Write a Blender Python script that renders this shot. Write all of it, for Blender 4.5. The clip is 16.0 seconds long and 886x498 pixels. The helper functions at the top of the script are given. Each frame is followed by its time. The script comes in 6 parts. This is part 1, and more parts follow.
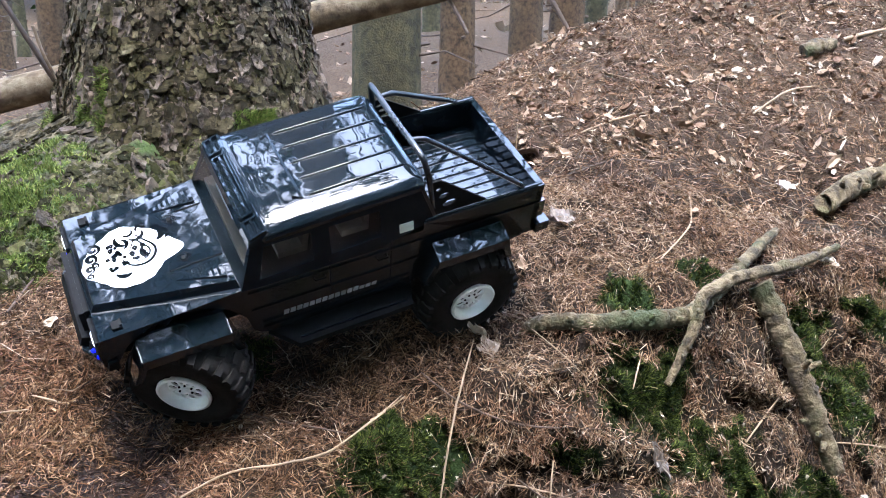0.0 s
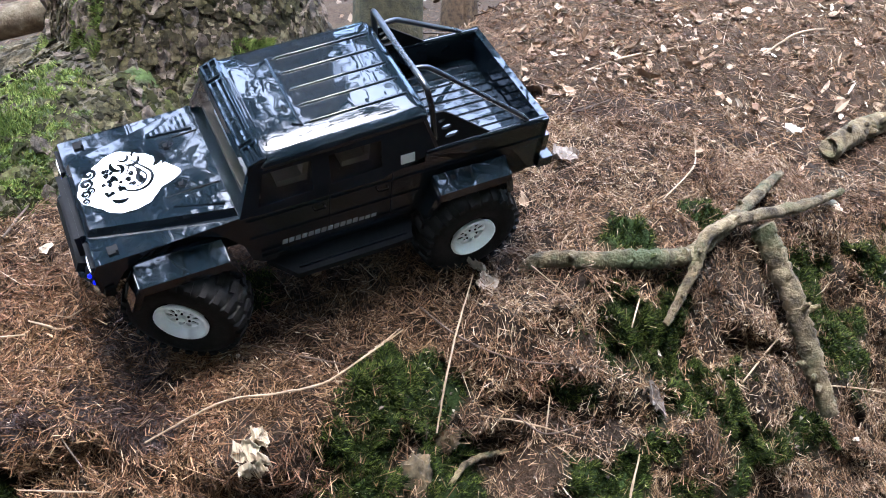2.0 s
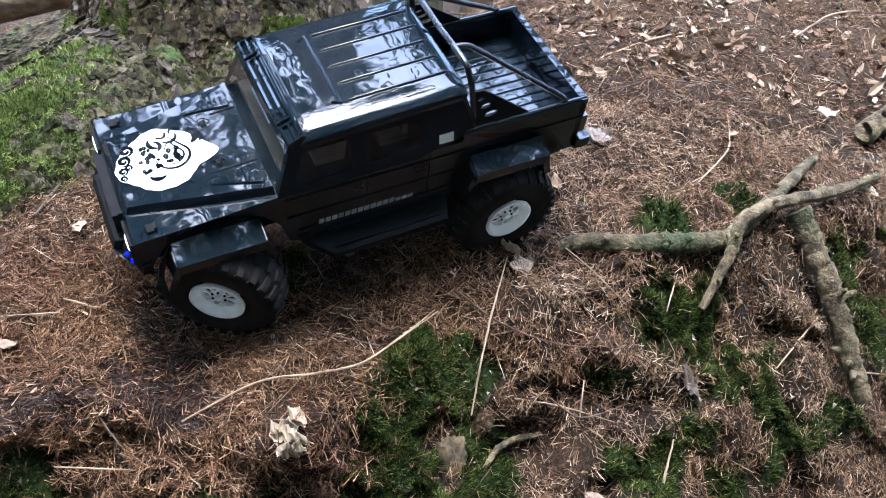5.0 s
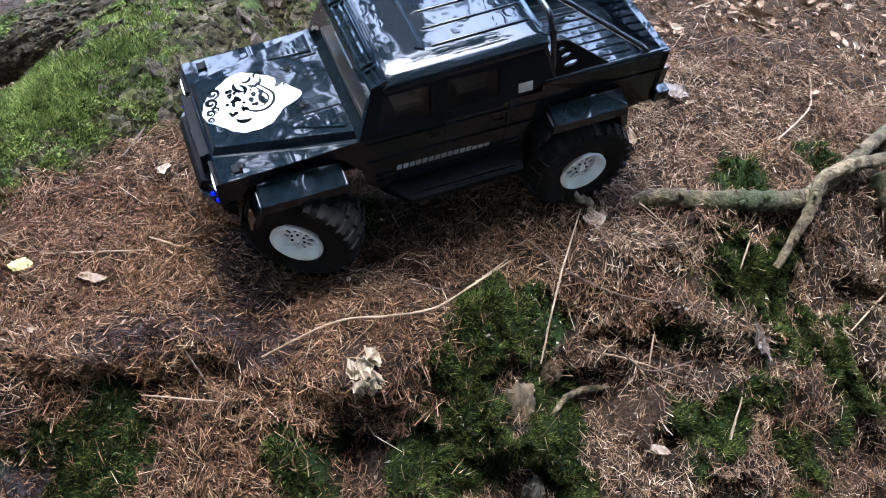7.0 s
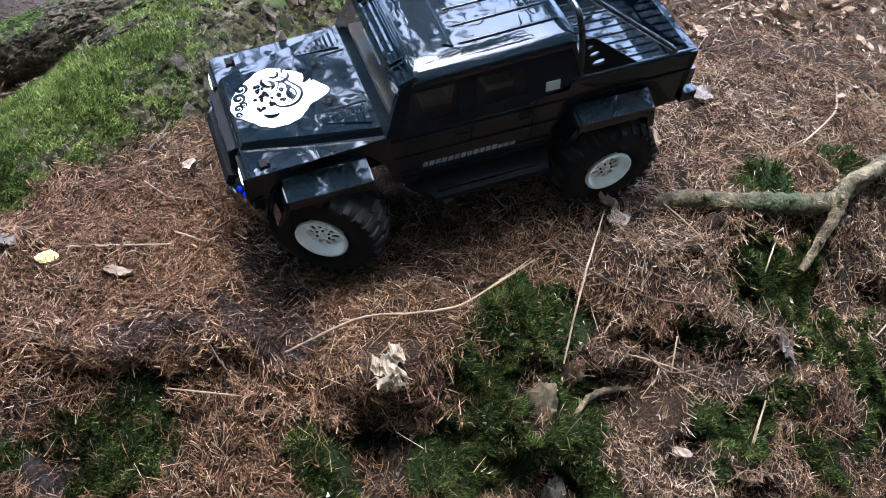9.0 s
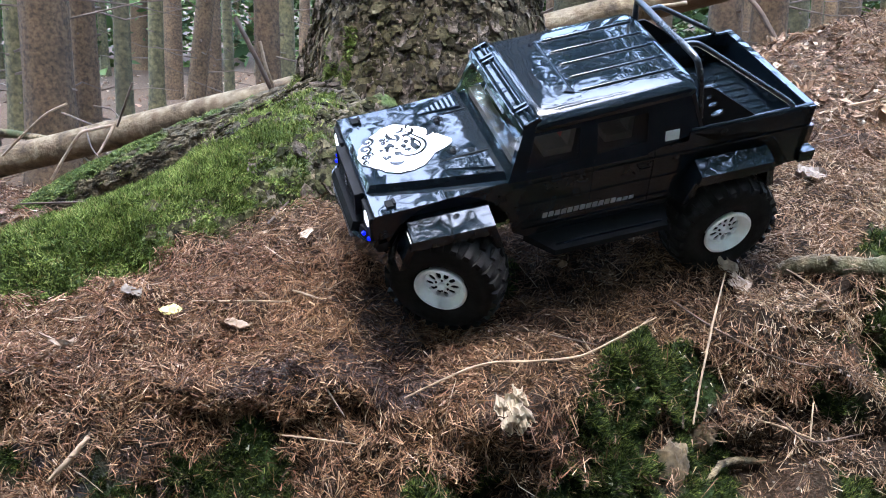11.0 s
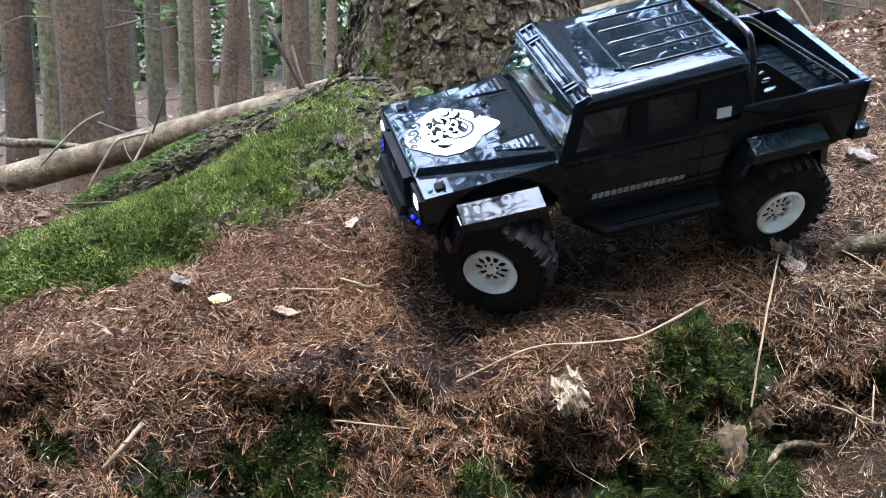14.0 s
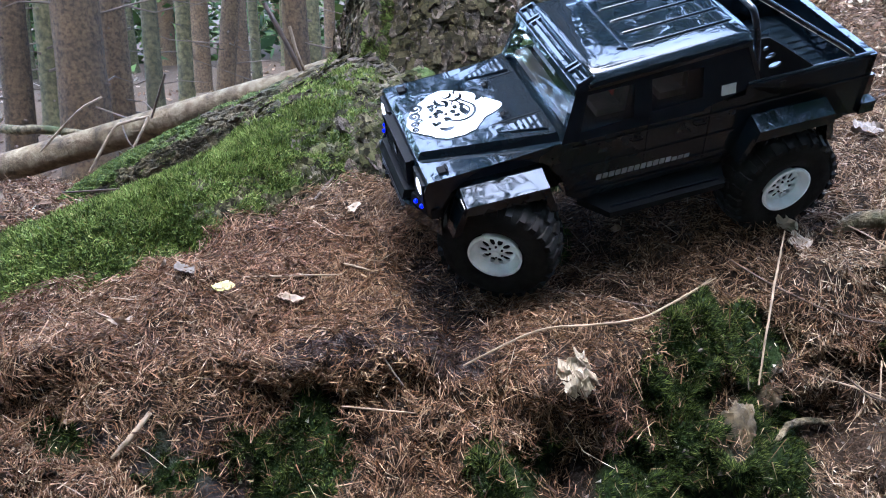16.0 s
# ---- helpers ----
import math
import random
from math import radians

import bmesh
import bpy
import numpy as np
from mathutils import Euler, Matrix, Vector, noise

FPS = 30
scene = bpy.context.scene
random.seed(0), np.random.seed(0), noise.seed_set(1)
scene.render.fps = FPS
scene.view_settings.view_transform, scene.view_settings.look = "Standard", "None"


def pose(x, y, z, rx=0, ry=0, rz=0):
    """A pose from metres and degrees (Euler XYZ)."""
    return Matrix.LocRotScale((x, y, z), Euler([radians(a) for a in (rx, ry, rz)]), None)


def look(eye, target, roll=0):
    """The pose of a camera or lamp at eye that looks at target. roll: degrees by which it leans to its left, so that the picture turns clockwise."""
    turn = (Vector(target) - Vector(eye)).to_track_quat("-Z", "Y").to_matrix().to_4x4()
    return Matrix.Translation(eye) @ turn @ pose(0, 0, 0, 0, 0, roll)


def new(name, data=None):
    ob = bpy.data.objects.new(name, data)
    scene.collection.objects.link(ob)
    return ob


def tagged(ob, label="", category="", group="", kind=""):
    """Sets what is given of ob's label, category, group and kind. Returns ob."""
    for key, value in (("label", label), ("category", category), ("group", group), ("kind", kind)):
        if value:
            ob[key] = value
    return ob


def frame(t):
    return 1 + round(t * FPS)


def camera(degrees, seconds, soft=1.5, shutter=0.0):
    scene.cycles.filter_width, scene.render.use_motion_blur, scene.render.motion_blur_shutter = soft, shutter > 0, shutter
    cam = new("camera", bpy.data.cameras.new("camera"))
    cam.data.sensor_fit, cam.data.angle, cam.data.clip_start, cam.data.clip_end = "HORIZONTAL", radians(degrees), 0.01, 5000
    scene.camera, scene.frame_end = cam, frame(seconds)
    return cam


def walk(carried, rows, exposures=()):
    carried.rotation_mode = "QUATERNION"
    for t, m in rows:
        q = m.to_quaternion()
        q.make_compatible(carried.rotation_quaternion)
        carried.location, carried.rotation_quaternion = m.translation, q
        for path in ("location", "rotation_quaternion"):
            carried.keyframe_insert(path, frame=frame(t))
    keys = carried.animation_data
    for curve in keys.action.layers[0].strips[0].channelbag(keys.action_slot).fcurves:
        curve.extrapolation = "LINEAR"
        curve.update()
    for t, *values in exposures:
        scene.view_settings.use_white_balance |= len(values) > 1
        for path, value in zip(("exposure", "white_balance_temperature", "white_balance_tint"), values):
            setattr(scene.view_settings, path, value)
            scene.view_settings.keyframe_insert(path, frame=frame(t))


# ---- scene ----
cam = camera(55.4, 16.0, soft=1.0)
METRES, EYE, TILT, LEAN, TURN = 0.36, 0.75, -14.0, 0.0, 0.0
PATH = [
    (0, (0.009, -0.014, 0.743), (0.037, 1.937, 0.306), -0.9),
    (0.5, (0.008, -0.015, 0.723), (0.02, 1.917, 0.206), -0.1),
    (1, (0.008, -0.011, 0.722), (0.03, 1.907, 0.158), 0.4),
    (1.5, (0.008, -0.01, 0.723), (0.037, 1.908, 0.158), 0.4),
    (2, (0.005, -0.005, 0.726), (0.038, 1.913, 0.163), 0.3),
    (2.5, (0.009, -0.009, 0.726), (0.035, 1.912, 0.17), -0.0),
    (3, (0.003, -0.005, 0.728), (0.034, 1.914, 0.163), 0.3),
    (5.3, (-0.027, 0.004, 0.717), (-0.03, 1.908, 0.106), 0.8),
    (5.5, (-0.026, -0.006, 0.713), (-0.085, 1.894, 0.092), 0.5),
    (6, (-0.038, -0.013, 0.705), (-0.144, 1.869, 0.037), 0.8),
    (6.5, (-0.044, -0.013, 0.703), (-0.163, 1.866, 0.029), 0.7),
    (7, (-0.047, -0.014, 0.705), (-0.17, 1.862, 0.023), 1.0),
    (7.5, (-0.048, -0.011, 0.703), (-0.168, 1.863, 0.017), 1.3),
    (8, (-0.052, -0.012, 0.704), (-0.174, 1.862, 0.015), 1.6),
    (8.5, (-0.057, -0.013, 0.699), (-0.189, 1.861, 0.014), 1.6),
    (9, (-0.062, -0.016, 0.699), (-0.213, 1.86, 0.022), 1.5),
    (9.5, (-0.071, -0.02, 0.706), (-0.282, 1.857, 0.05), 0.6),
    (10, (-0.084, -0.033, 0.682), (-0.396, 1.87, 0.152), -0.6),
    (10.2, (-0.091, -0.043, 0.639), (-0.402, 1.897, 0.265), 0.5),
    (12.3, (-0.121, -0.055, 0.529), (-0.507, 1.892, 0.283), -0.5),
    (12.5, (-0.123, -0.052, 0.529), (-0.508, 1.894, 0.273), -0.6),
    (13, (-0.13, -0.054, 0.531), (-0.522, 1.891, 0.278), -0.5),
    (13.5, (-0.134, -0.054, 0.53), (-0.537, 1.889, 0.287), -0.3),
    (14, (-0.135, -0.053, 0.526), (-0.541, 1.888, 0.266), -0.6),
    (14.5, (-0.137, -0.052, 0.53), (-0.543, 1.886, 0.25), -1.0),
    (15, (-0.138, -0.05, 0.529), (-0.541, 1.886, 0.229), -1.4),
    (15.5, (-0.136, -0.049, 0.529), (-0.542, 1.885, 0.219), -1.6),
    (16, (-0.138, -0.047, 0.532), (-0.549, 1.885, 0.22), -1.7),
]
EXPOSURE = 4.12
walk(cam, [(t, look(eye, target, roll)) for t, eye, target, roll in PATH],
     [(t, EXPOSURE + stops, kelvin, 8) for t, stops, kelvin in ((0, .07, 6280), (3, .10, 6280), (5.5, -.14, 6100), (9, -.23, 6050), (10.2, -.02, 6150), (12.5, .05, 6300), (14.5, .03, 6200), (15, -.08, 5780), (16, -.08, 5780))])
SKY, SUN = .30, .25
TRUCK_AT = (-.156, 1.110, .420, -34.1, 11.0, -155.7)
STEER = -33

# ---------------------------------------------------------------- light
world = bpy.data.worlds.new("forest_sky")
scene.world = world
world.use_nodes = True
wn = world.node_tree.nodes
sky = wn.new("ShaderNodeTexSky")
sky.sky_type = "NISHITA"
sky.sun_disc = False
sky.sun_elevation = radians(74)
sky.sun_rotation = radians(186)
sky.air_density, sky.dust_density = 1.0, 1.2
world.node_tree.links.new(sky.outputs[0], wn["Background"].inputs[0])
wn["Background"].inputs[1].default_value = SKY
sun_data = bpy.data.lights.new("sun", "SUN")
sun_data.energy, sun_data.angle, sun_data.color = SUN, radians(24), (1.0, 0.97, 0.92)
sun = new("sun", sun_data)
sun.matrix_world = look((-0.2, -1.0, 8.0), (0, 1.2, 0.3))


# ---------------------------------------------------------------- small tools
def vnoise(x, y, scale, seed):
    """Smooth lattice noise in -1..1."""
    x, y = np.asarray(x, float) / scale, np.asarray(y, float) / scale
    ix, iy = np.floor(x).astype(np.int64), np.floor(y).astype(np.int64)
    fx, fy = x - ix, y - iy
    fx, fy = fx * fx * (3 - 2 * fx), fy * fy * (3 - 2 * fy)

    def h(a, b):
        n = (a * 374761393 + b * 668265263 + seed * 1442695041) & 0x7FFFFFFF
        n = ((n ^ (n >> 13)) * 1274126177) & 0x7FFFFFFF
        return ((n ^ (n >> 16)) & 0xFFFF) / 32767.5 - 1
    top = h(ix, iy) * (1 - fx) + h(ix + 1, iy) * fx
    bot = h(ix, iy + 1) * (1 - fx) + h(ix + 1, iy + 1) * fx
    return top * (1 - fy) + bot * fy


def cells(x, y, seed):
    """Distance to the nearest and second cell point, a number for the nearest cell, and a tilt across it."""
    ix, iy = np.floor(x).astype(np.int64), np.floor(y).astype(np.int64)
    f1 = np.full(x.shape, 9.0)
    f2 = np.full(x.shape, 9.0)
    tag, tip = np.zeros(x.shape), np.zeros(x.shape)
    for a in (-1, 0, 1):
        for b in (-1, 0, 1):
            n = ((ix + a) * 374761393 + (iy + b) * 668265263 + seed * 97531) & 0x7FFFFFFF
            n = ((n ^ (n >> 13)) * 1274126177) & 0x7FFFFFFF
            u, v = (n & 0x3FF) / 1023.0, ((n >> 10) & 0x3FF) / 1023.0
            d = np.hypot(ix + a + u - x, iy + b + v - y)
            near = d < f1
            f2 = np.where(near, f1, np.minimum(f2, d))
            tag = np.where(near, ((n >> 20) & 0xFF) / 255.0, tag)
            way = ((n >> 6) & 0xFF) / 40.0
            tip = np.where(near, (ix + a + u - x) * np.cos(way) + (iy + b + v - y) * np.sin(way), tip)
            f1 = np.where(near, d, f1)
    return f1, f2, tag, tip


def fast_mesh(name, verts, faces, material, smooth=False):
    """A mesh from arrays: verts (n, 3), faces (m, 3 or 4)."""
    verts, faces = np.asarray(verts, np.float32), np.asarray(faces, np.int32)
    k = faces.shape[1]
    me = bpy.data.meshes.new(name)
    me.vertices.add(len(verts))
    me.vertices.foreach_set("co", verts.ravel())
    me.loops.add(faces.size)
    me.loops.foreach_set("vertex_index", faces.ravel())
    me.polygons.add(len(faces))
    me.polygons.foreach_set("loop_start", np.arange(0, faces.size, k, dtype=np.int32))
    me.polygons.foreach_set("use_smooth", np.full(len(faces), smooth))
    me.update(calc_edges=True)
    me.materials.append(material)
    return me


def grid_faces(rows, cols, wrap=False):
    r = np.arange(rows - 1)[:, None]
    c = np.arange(cols if wrap else cols - 1)[None, :]
    n = (c + 1) % cols
    return np.stack([r * cols + c, r * cols + n, (r + 1) * cols + n, (r + 1) * cols + c], -1).reshape(-1, 4)


def finish(bm, name, material, smooth=None, bevel=0.0, segments=2):
    """The mesh of a bmesh, its normals outward; smooth: edges flatter than that many degrees are shaded round."""
    if bevel:
        es = [e for e in bm.edges if len(e.link_faces) == 2 and e.calc_face_angle(0) > radians(25)]
        bmesh.ops.bevel(bm, geom=es, offset=bevel, segments=segments, affect="EDGES", profile=0.5, clamp_overlap=True)
    bmesh.ops.recalc_face_normals(bm, faces=bm.faces)
    me = bpy.data.meshes.new(name)
    bm.to_mesh(me)
    bm.free()
    me.materials.append(material)
    if smooth is not None:
        me.polygons.foreach_set("use_smooth", [True] * len(me.polygons))
        me.set_sharp_from_angle(angle=radians(smooth))
    return me


def part(name, data, parent, label="", at=None):
    """One mesh object under a thing or a part."""
    ob = new(name, data)
    ob.parent = parent
    if at is not None:
        ob.matrix_basis = at
    return tagged(ob, label)


def thing(name, m, label, category, group="", kind=""):
    ob = new(name)
    ob.empty_display_size = 0.05
    ob.matrix_basis = m
    return tagged(ob, label, category, group, kind)


def add_box(bm, x0, x1, y0, y1, z0, z1):
    vs = [bm.verts.new((x, y, z)) for x in (x0, x1) for y in (y0, y1) for z in (z0, z1)]
    for f in ((0, 1, 3, 2), (4, 6, 7, 5), (0, 4, 5, 1), (2, 3, 7, 6), (0, 2, 6, 4), (1, 5, 7, 3)):
        bm.faces.new([vs[i] for i in f])


def add_hull(bm, a, b):
    """A solid between two outlines of as many corners."""
    va, vb = [bm.verts.new(p) for p in a], [bm.verts.new(p) for p in b]
    n = len(va)
    bm.faces.new(va[::-1])
    bm.faces.new(vb)
    for i in range(n):
        bm.faces.new((va[i], va[(i + 1) % n], vb[(i + 1) % n], vb[i]))


def add_side(bm, outline, y0, y1):
    """An outline in x and z, carried from y0 to y1."""
    add_hull(bm, [(x, y0, z) for x, z in outline], [(x, y1, z) for x, z in outline])


def add_tube(bm, path, radii, n=10, wobble=0.0, seed=0):
    """A round bar along a path; a radius for each point."""
    rng = random.Random(seed)
    path = [Vector(p) for p in path]
    if isinstance(radii, (int, float)):
        radii = [radii] * len(path)
    rings = []
    side = None
    for i, p in enumerate(path):
        d = (path[min(i + 1, len(path) - 1)] - path[max(i - 1, 0)]).normalized()
        if side is None:
            side = d.orthogonal().normalized()
        side = (side - d * side.dot(d)).normalized()
        up = d.cross(side)
        ring = []
        for k in range(n):
            a = 2 * math.pi * k / n
            r = radii[i] * (1 + wobble * rng.uniform(-1, 1))
            ring.append(bm.verts.new(p + (side * math.cos(a) + up * math.sin(a)) * r))
        rings.append(ring)
    for a, b in zip(rings, rings[1:]):
        for k in range(n):
            bm.faces.new((a[k], a[(k + 1) % n], b[(k + 1) % n], b[k]))
    bm.faces.new(rings[0][::-1])
    bm.faces.new(rings[-1])


def glide(points, steps):
    """A smooth line through points, steps to a span."""
    p = [np.array(q, float) for q in points]
    p = [2 * p[0] - p[1]] + p + [2 * p[-1] - p[-2]]
    out = []
    for i in range(1, len(p) - 2):
        for s in range(steps):
            t = s / steps
            out.append(0.5 * (2 * p[i] + (p[i + 1] - p[i - 1]) * t + (2 * p[i - 1] - 5 * p[i] + 4 * p[i + 1] - p[i + 2]) * t * t
                              + (3 * p[i] - p[i - 1] - 3 * p[i + 1] + p[i + 2]) * t ** 3))
    out.append(p[-2])
    return out


def lathe(bm, profile, n, axis_y=True):
    """A ring of the profile (radius, height) about the y axis."""
    rings = []
    for r, h in profile:
        rings.append([bm.verts.new((r * math.cos(2 * math.pi * k / n), h, r * math.sin(2 * math.pi * k / n))) for k in range(n)])
    for a, b in zip(rings, rings[1:]):
        for k in range(n):
            bm.faces.new((a[k], a[(k + 1) % n], b[(k + 1) % n], b[k]))
    return rings


def plate_with_holes(bm, outline, holes, depth):
    """A flat plate in x and y with holes through it, as thick as depth in z."""
    edges = []
    for loop in [outline] + holes:
        vs = [bm.verts.new((x, y, 0)) for x, y in loop]
        edges += [bm.edges.new((vs[i], vs[(i + 1) % len(vs)])) for i in range(len(vs))]
    made = bmesh.ops.triangle_fill(bm, use_beauty=True, use_dissolve=False, edges=edges)
    faces = [g for g in made["geom"] if isinstance(g, bmesh.types.BMFace)]
    ext = bmesh.ops.extrude_face_region(bm, geom=faces)
    bmesh.ops.translate(bm, verts=[g for g in ext["geom"] if isinstance(g, bmesh.types.BMVert)], vec=(0, 0, depth))


def oval(cx, cy, rx, ry, n=14, turn=0.0):
    c, s = math.cos(turn), math.sin(turn)
    pts = [(rx * math.cos(2 * math.pi * k / n), ry * math.sin(2 * math.pi * k / n)) for k in range(n)]
    return [(cx + c * a - s * b, cy + s * a + c * b) for a, b in pts]


# ---------------------------------------------------------------- materials
def base_material(name, roughness=0.6, metallic=0.0):
    m = bpy.data.materials.new(name)
    m.use_nodes = True
    b = m.node_tree.nodes["Principled BSDF"]
    b.inputs["Roughness"].default_value, b.inputs["Metallic"].default_value = roughness, metallic
    return m, m.node_tree, b


def node(nt, kind, **inputs):
    n = nt.nodes.new(kind)
    for key, value in inputs.items():
        n.inputs[key.replace("_", " ")].default_value = value
    return n


def ramp(nt, source, stops):
    r = nt.nodes.new("ShaderNodeValToRGB")
    while len(r.color_ramp.elements) < len(stops):
        r.color_ramp.elements.new(0.5)
    for e, (p, c) in zip(r.color_ramp.elements, stops):
        e.position, e.color = p, (*c, 1)
    nt.links.new(source, r.inputs[0])
    return r.outputs[0]


def mixed(nt, factor, a, b, mode="MIX"):
    n = nt.nodes.new("ShaderNodeMix")
    n.data_type, n.blend_type = "RGBA", mode
    for socket, value in ((n.inputs[0], factor), (n.inputs[6], a), (n.inputs[7], b)):
        if isinstance(value, bpy.types.NodeSocket):
            nt.links.new(value, socket)
        else:
            socket.default_value = value if isinstance(value, float) else (*value, 1)
    return n.outputs[2]


def noise_node(nt, scale, detail=4.0, space="Object", rough=0.6):
    co = nt.nodes.new("ShaderNodeTexCoord")
    n = node(nt, "ShaderNodeTexNoise", Scale=scale, Detail=detail, Roughness=rough)
    nt.links.new(co.outputs[space], n.inputs["Vector"])
    return n.outputs["Fac"]


def bump(nt, b, height, strength, distance):
    n = node(nt, "ShaderNodeBump", Strength=strength, Distance=distance)
    nt.links.new(height, n.inputs["Height"])
    nt.links.new(n.outputs[0], b.inputs["Normal"])


def simple(name, color, roughness, metallic=0.0, vary=0.15, scale=60.0, grain=0.0, coat=0.0):
    """A surface whose colour and gloss vary a little at two scales."""
    m, nt, b = base_material(name, roughness, metallic)
    f = noise_node(nt, scale)
    dark = tuple(c * (1 - vary) for c in color)
    light = tuple(min(1, c * (1 + vary)) for c in color)
    nt.links.new(ramp(nt, f, [(0.3, dark), (0.7, light)]), b.inputs["Base Color"])
    g = noise_node(nt, scale * 0.23, 6.0)
    mr = node(nt, "ShaderNodeMapRange", From_Min=0.3, From_Max=0.75, To_Min=max(0, roughness * 0.75), To_Max=min(1, roughness * 1.35))
    nt.links.new(g, mr.inputs[0])
    nt.links.new(mr.outputs[0], b.inputs["Roughness"])
    b.inputs["Coat Weight"].default_value = coat
    b.inputs["Coat Roughness"].default_value = 0.04
    if grain:
        bump(nt, b, noise_node(nt, scale * 6), 0.5, grain)
    return m


def scatter_material(name, stops, roughness=0.75, patch=None, patch_scale=6.0, grain=0.0):
    """Each loose piece takes its own shade; wide patches shift the tone."""
    m, nt, b = base_material(name, roughness)
    geo = nt.nodes.new("ShaderNodeNewGeometry")
    col = ramp(nt, geo.outputs["Random Per Island"], stops)
    if patch:
        f = ramp(nt, noise_node(nt, patch_scale, 3.0), [(0.42, (0, 0, 0)), (0.62, (1, 1, 1))])
        col = mixed(nt, f, col, mixed(nt, 1.0, col, patch, "MULTIPLY"))
    if grain:
        fine = ramp(nt, noise_node(nt, grain, 6.0), [(0.34, (0.45, 0.43, 0.40)), (0.66, (1.4, 1.38, 1.34))])
        col = mixed(nt, 1.0, col, fine, "MULTIPLY")
        bump(nt, b, noise_node(nt, grain * 1.5, 6.0), 0.8, 0.003)
    nt.links.new(col, b.inputs["Base Color"])
    b.inputs["Specular IOR Level"].default_value = 0.12
    return m


def soil_material():
    m, nt, b = base_material("forest_soil", 0.9)
    col = ramp(nt, noise_node(nt, 9, 8.0), [(0.3, (0.010, 0.0066, 0.0048)), (0.5, (0.024, 0.0155, 0.011)), (0.72, (0.055, 0.037, 0.026))])
    fine = ramp(nt, noise_node(nt, 240, 6.0), [(0.3, (0.45, 0.45, 0.45)), (0.7, (1.3, 1.25, 1.2))])
    col = mixed(nt, 1.0, col, fine, "MULTIPLY")
    for attr, stops in (("clay", [(0.35, (0.012, 0.010, 0.008)), (0.7, (0.056, 0.047, 0.037))]), ("mud", [(0.3, (0.022, 0.018, 0.019)), (0.7, (0.060, 0.051, 0.054))]),
                        ("dry", [(0.3, (0.036, 0.023, 0.014)), (0.7, (0.120, 0.080, 0.050))]),
                        ("moss", [(0.3, (0.005, 0.011, 0.002)), (0.7, (0.020, 0.036, 0.008))])):
        a = nt.nodes.new("ShaderNodeAttribute")
        a.attribute_name = attr
        col = mixed(nt, a.outputs["Fac"], col, ramp(nt, noise_node(nt, 55, 6.0), stops))
    nt.links.new(col, b.inputs["Base Color"])
    bump(nt, b, noise_node(nt, 220, 8.0), 1.0, 0.008)
    b.inputs["Specular IOR Level"].default_value = 0.15
    return m


def bark_material(name, dark, mid, light, scale, moss=0.0, moss_color=(0.07, 0.10, 0.03), scales=False):
    m, nt, b = base_material(name, 0.9)
    col = ramp(nt, noise_node(nt, scale, 8.0), [(0.34, dark), (0.5, mid), (0.68, light)])
    wide = ramp(nt, noise_node(nt, scale * 0.12, 4.0), [(0.3, (0.65, 0.62, 0.58)), (0.7, (1.15, 1.12, 1.08))])
    col = mixed(nt, 1.0, col, wide, "MULTIPLY")
    if moss:
        f = ramp(nt, noise_node(nt, scale * 0.2, 6.0), [(0.62 - 0.3 * moss, (0, 0, 0)), (0.75 - 0.25 * moss, (1, 1, 1))])
        col = mixed(nt, f, col, moss_color)
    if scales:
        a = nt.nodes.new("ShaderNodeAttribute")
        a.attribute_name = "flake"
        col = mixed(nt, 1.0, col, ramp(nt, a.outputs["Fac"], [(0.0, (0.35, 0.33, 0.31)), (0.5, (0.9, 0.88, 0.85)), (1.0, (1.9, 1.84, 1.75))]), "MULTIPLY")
        a = nt.nodes.new("ShaderNodeAttribute")
        a.attribute_name = "moss"
        col = mixed(nt, a.outputs["Fac"], col, ramp(nt, noise_node(nt, 70, 6.0), [(0.3, (0.025, 0.045, 0.010)), (0.7, (0.09, 0.14, 0.03))]))
    info = nt.nodes.new("ShaderNodeObjectInfo")
    tone = ramp(nt, info.outputs["Random"], [(0.0, (0.75, 0.74, 0.72)), (1.0, (1.2, 1.17, 1.12))])
    col = mixed(nt, 1.0, col, tone, "MULTIPLY")
    nt.links.new(col, b.inputs["Base Color"])
    bump(nt, b, noise_node(nt, scale * 4, 8.0), 1.0, 0.008)
    return m


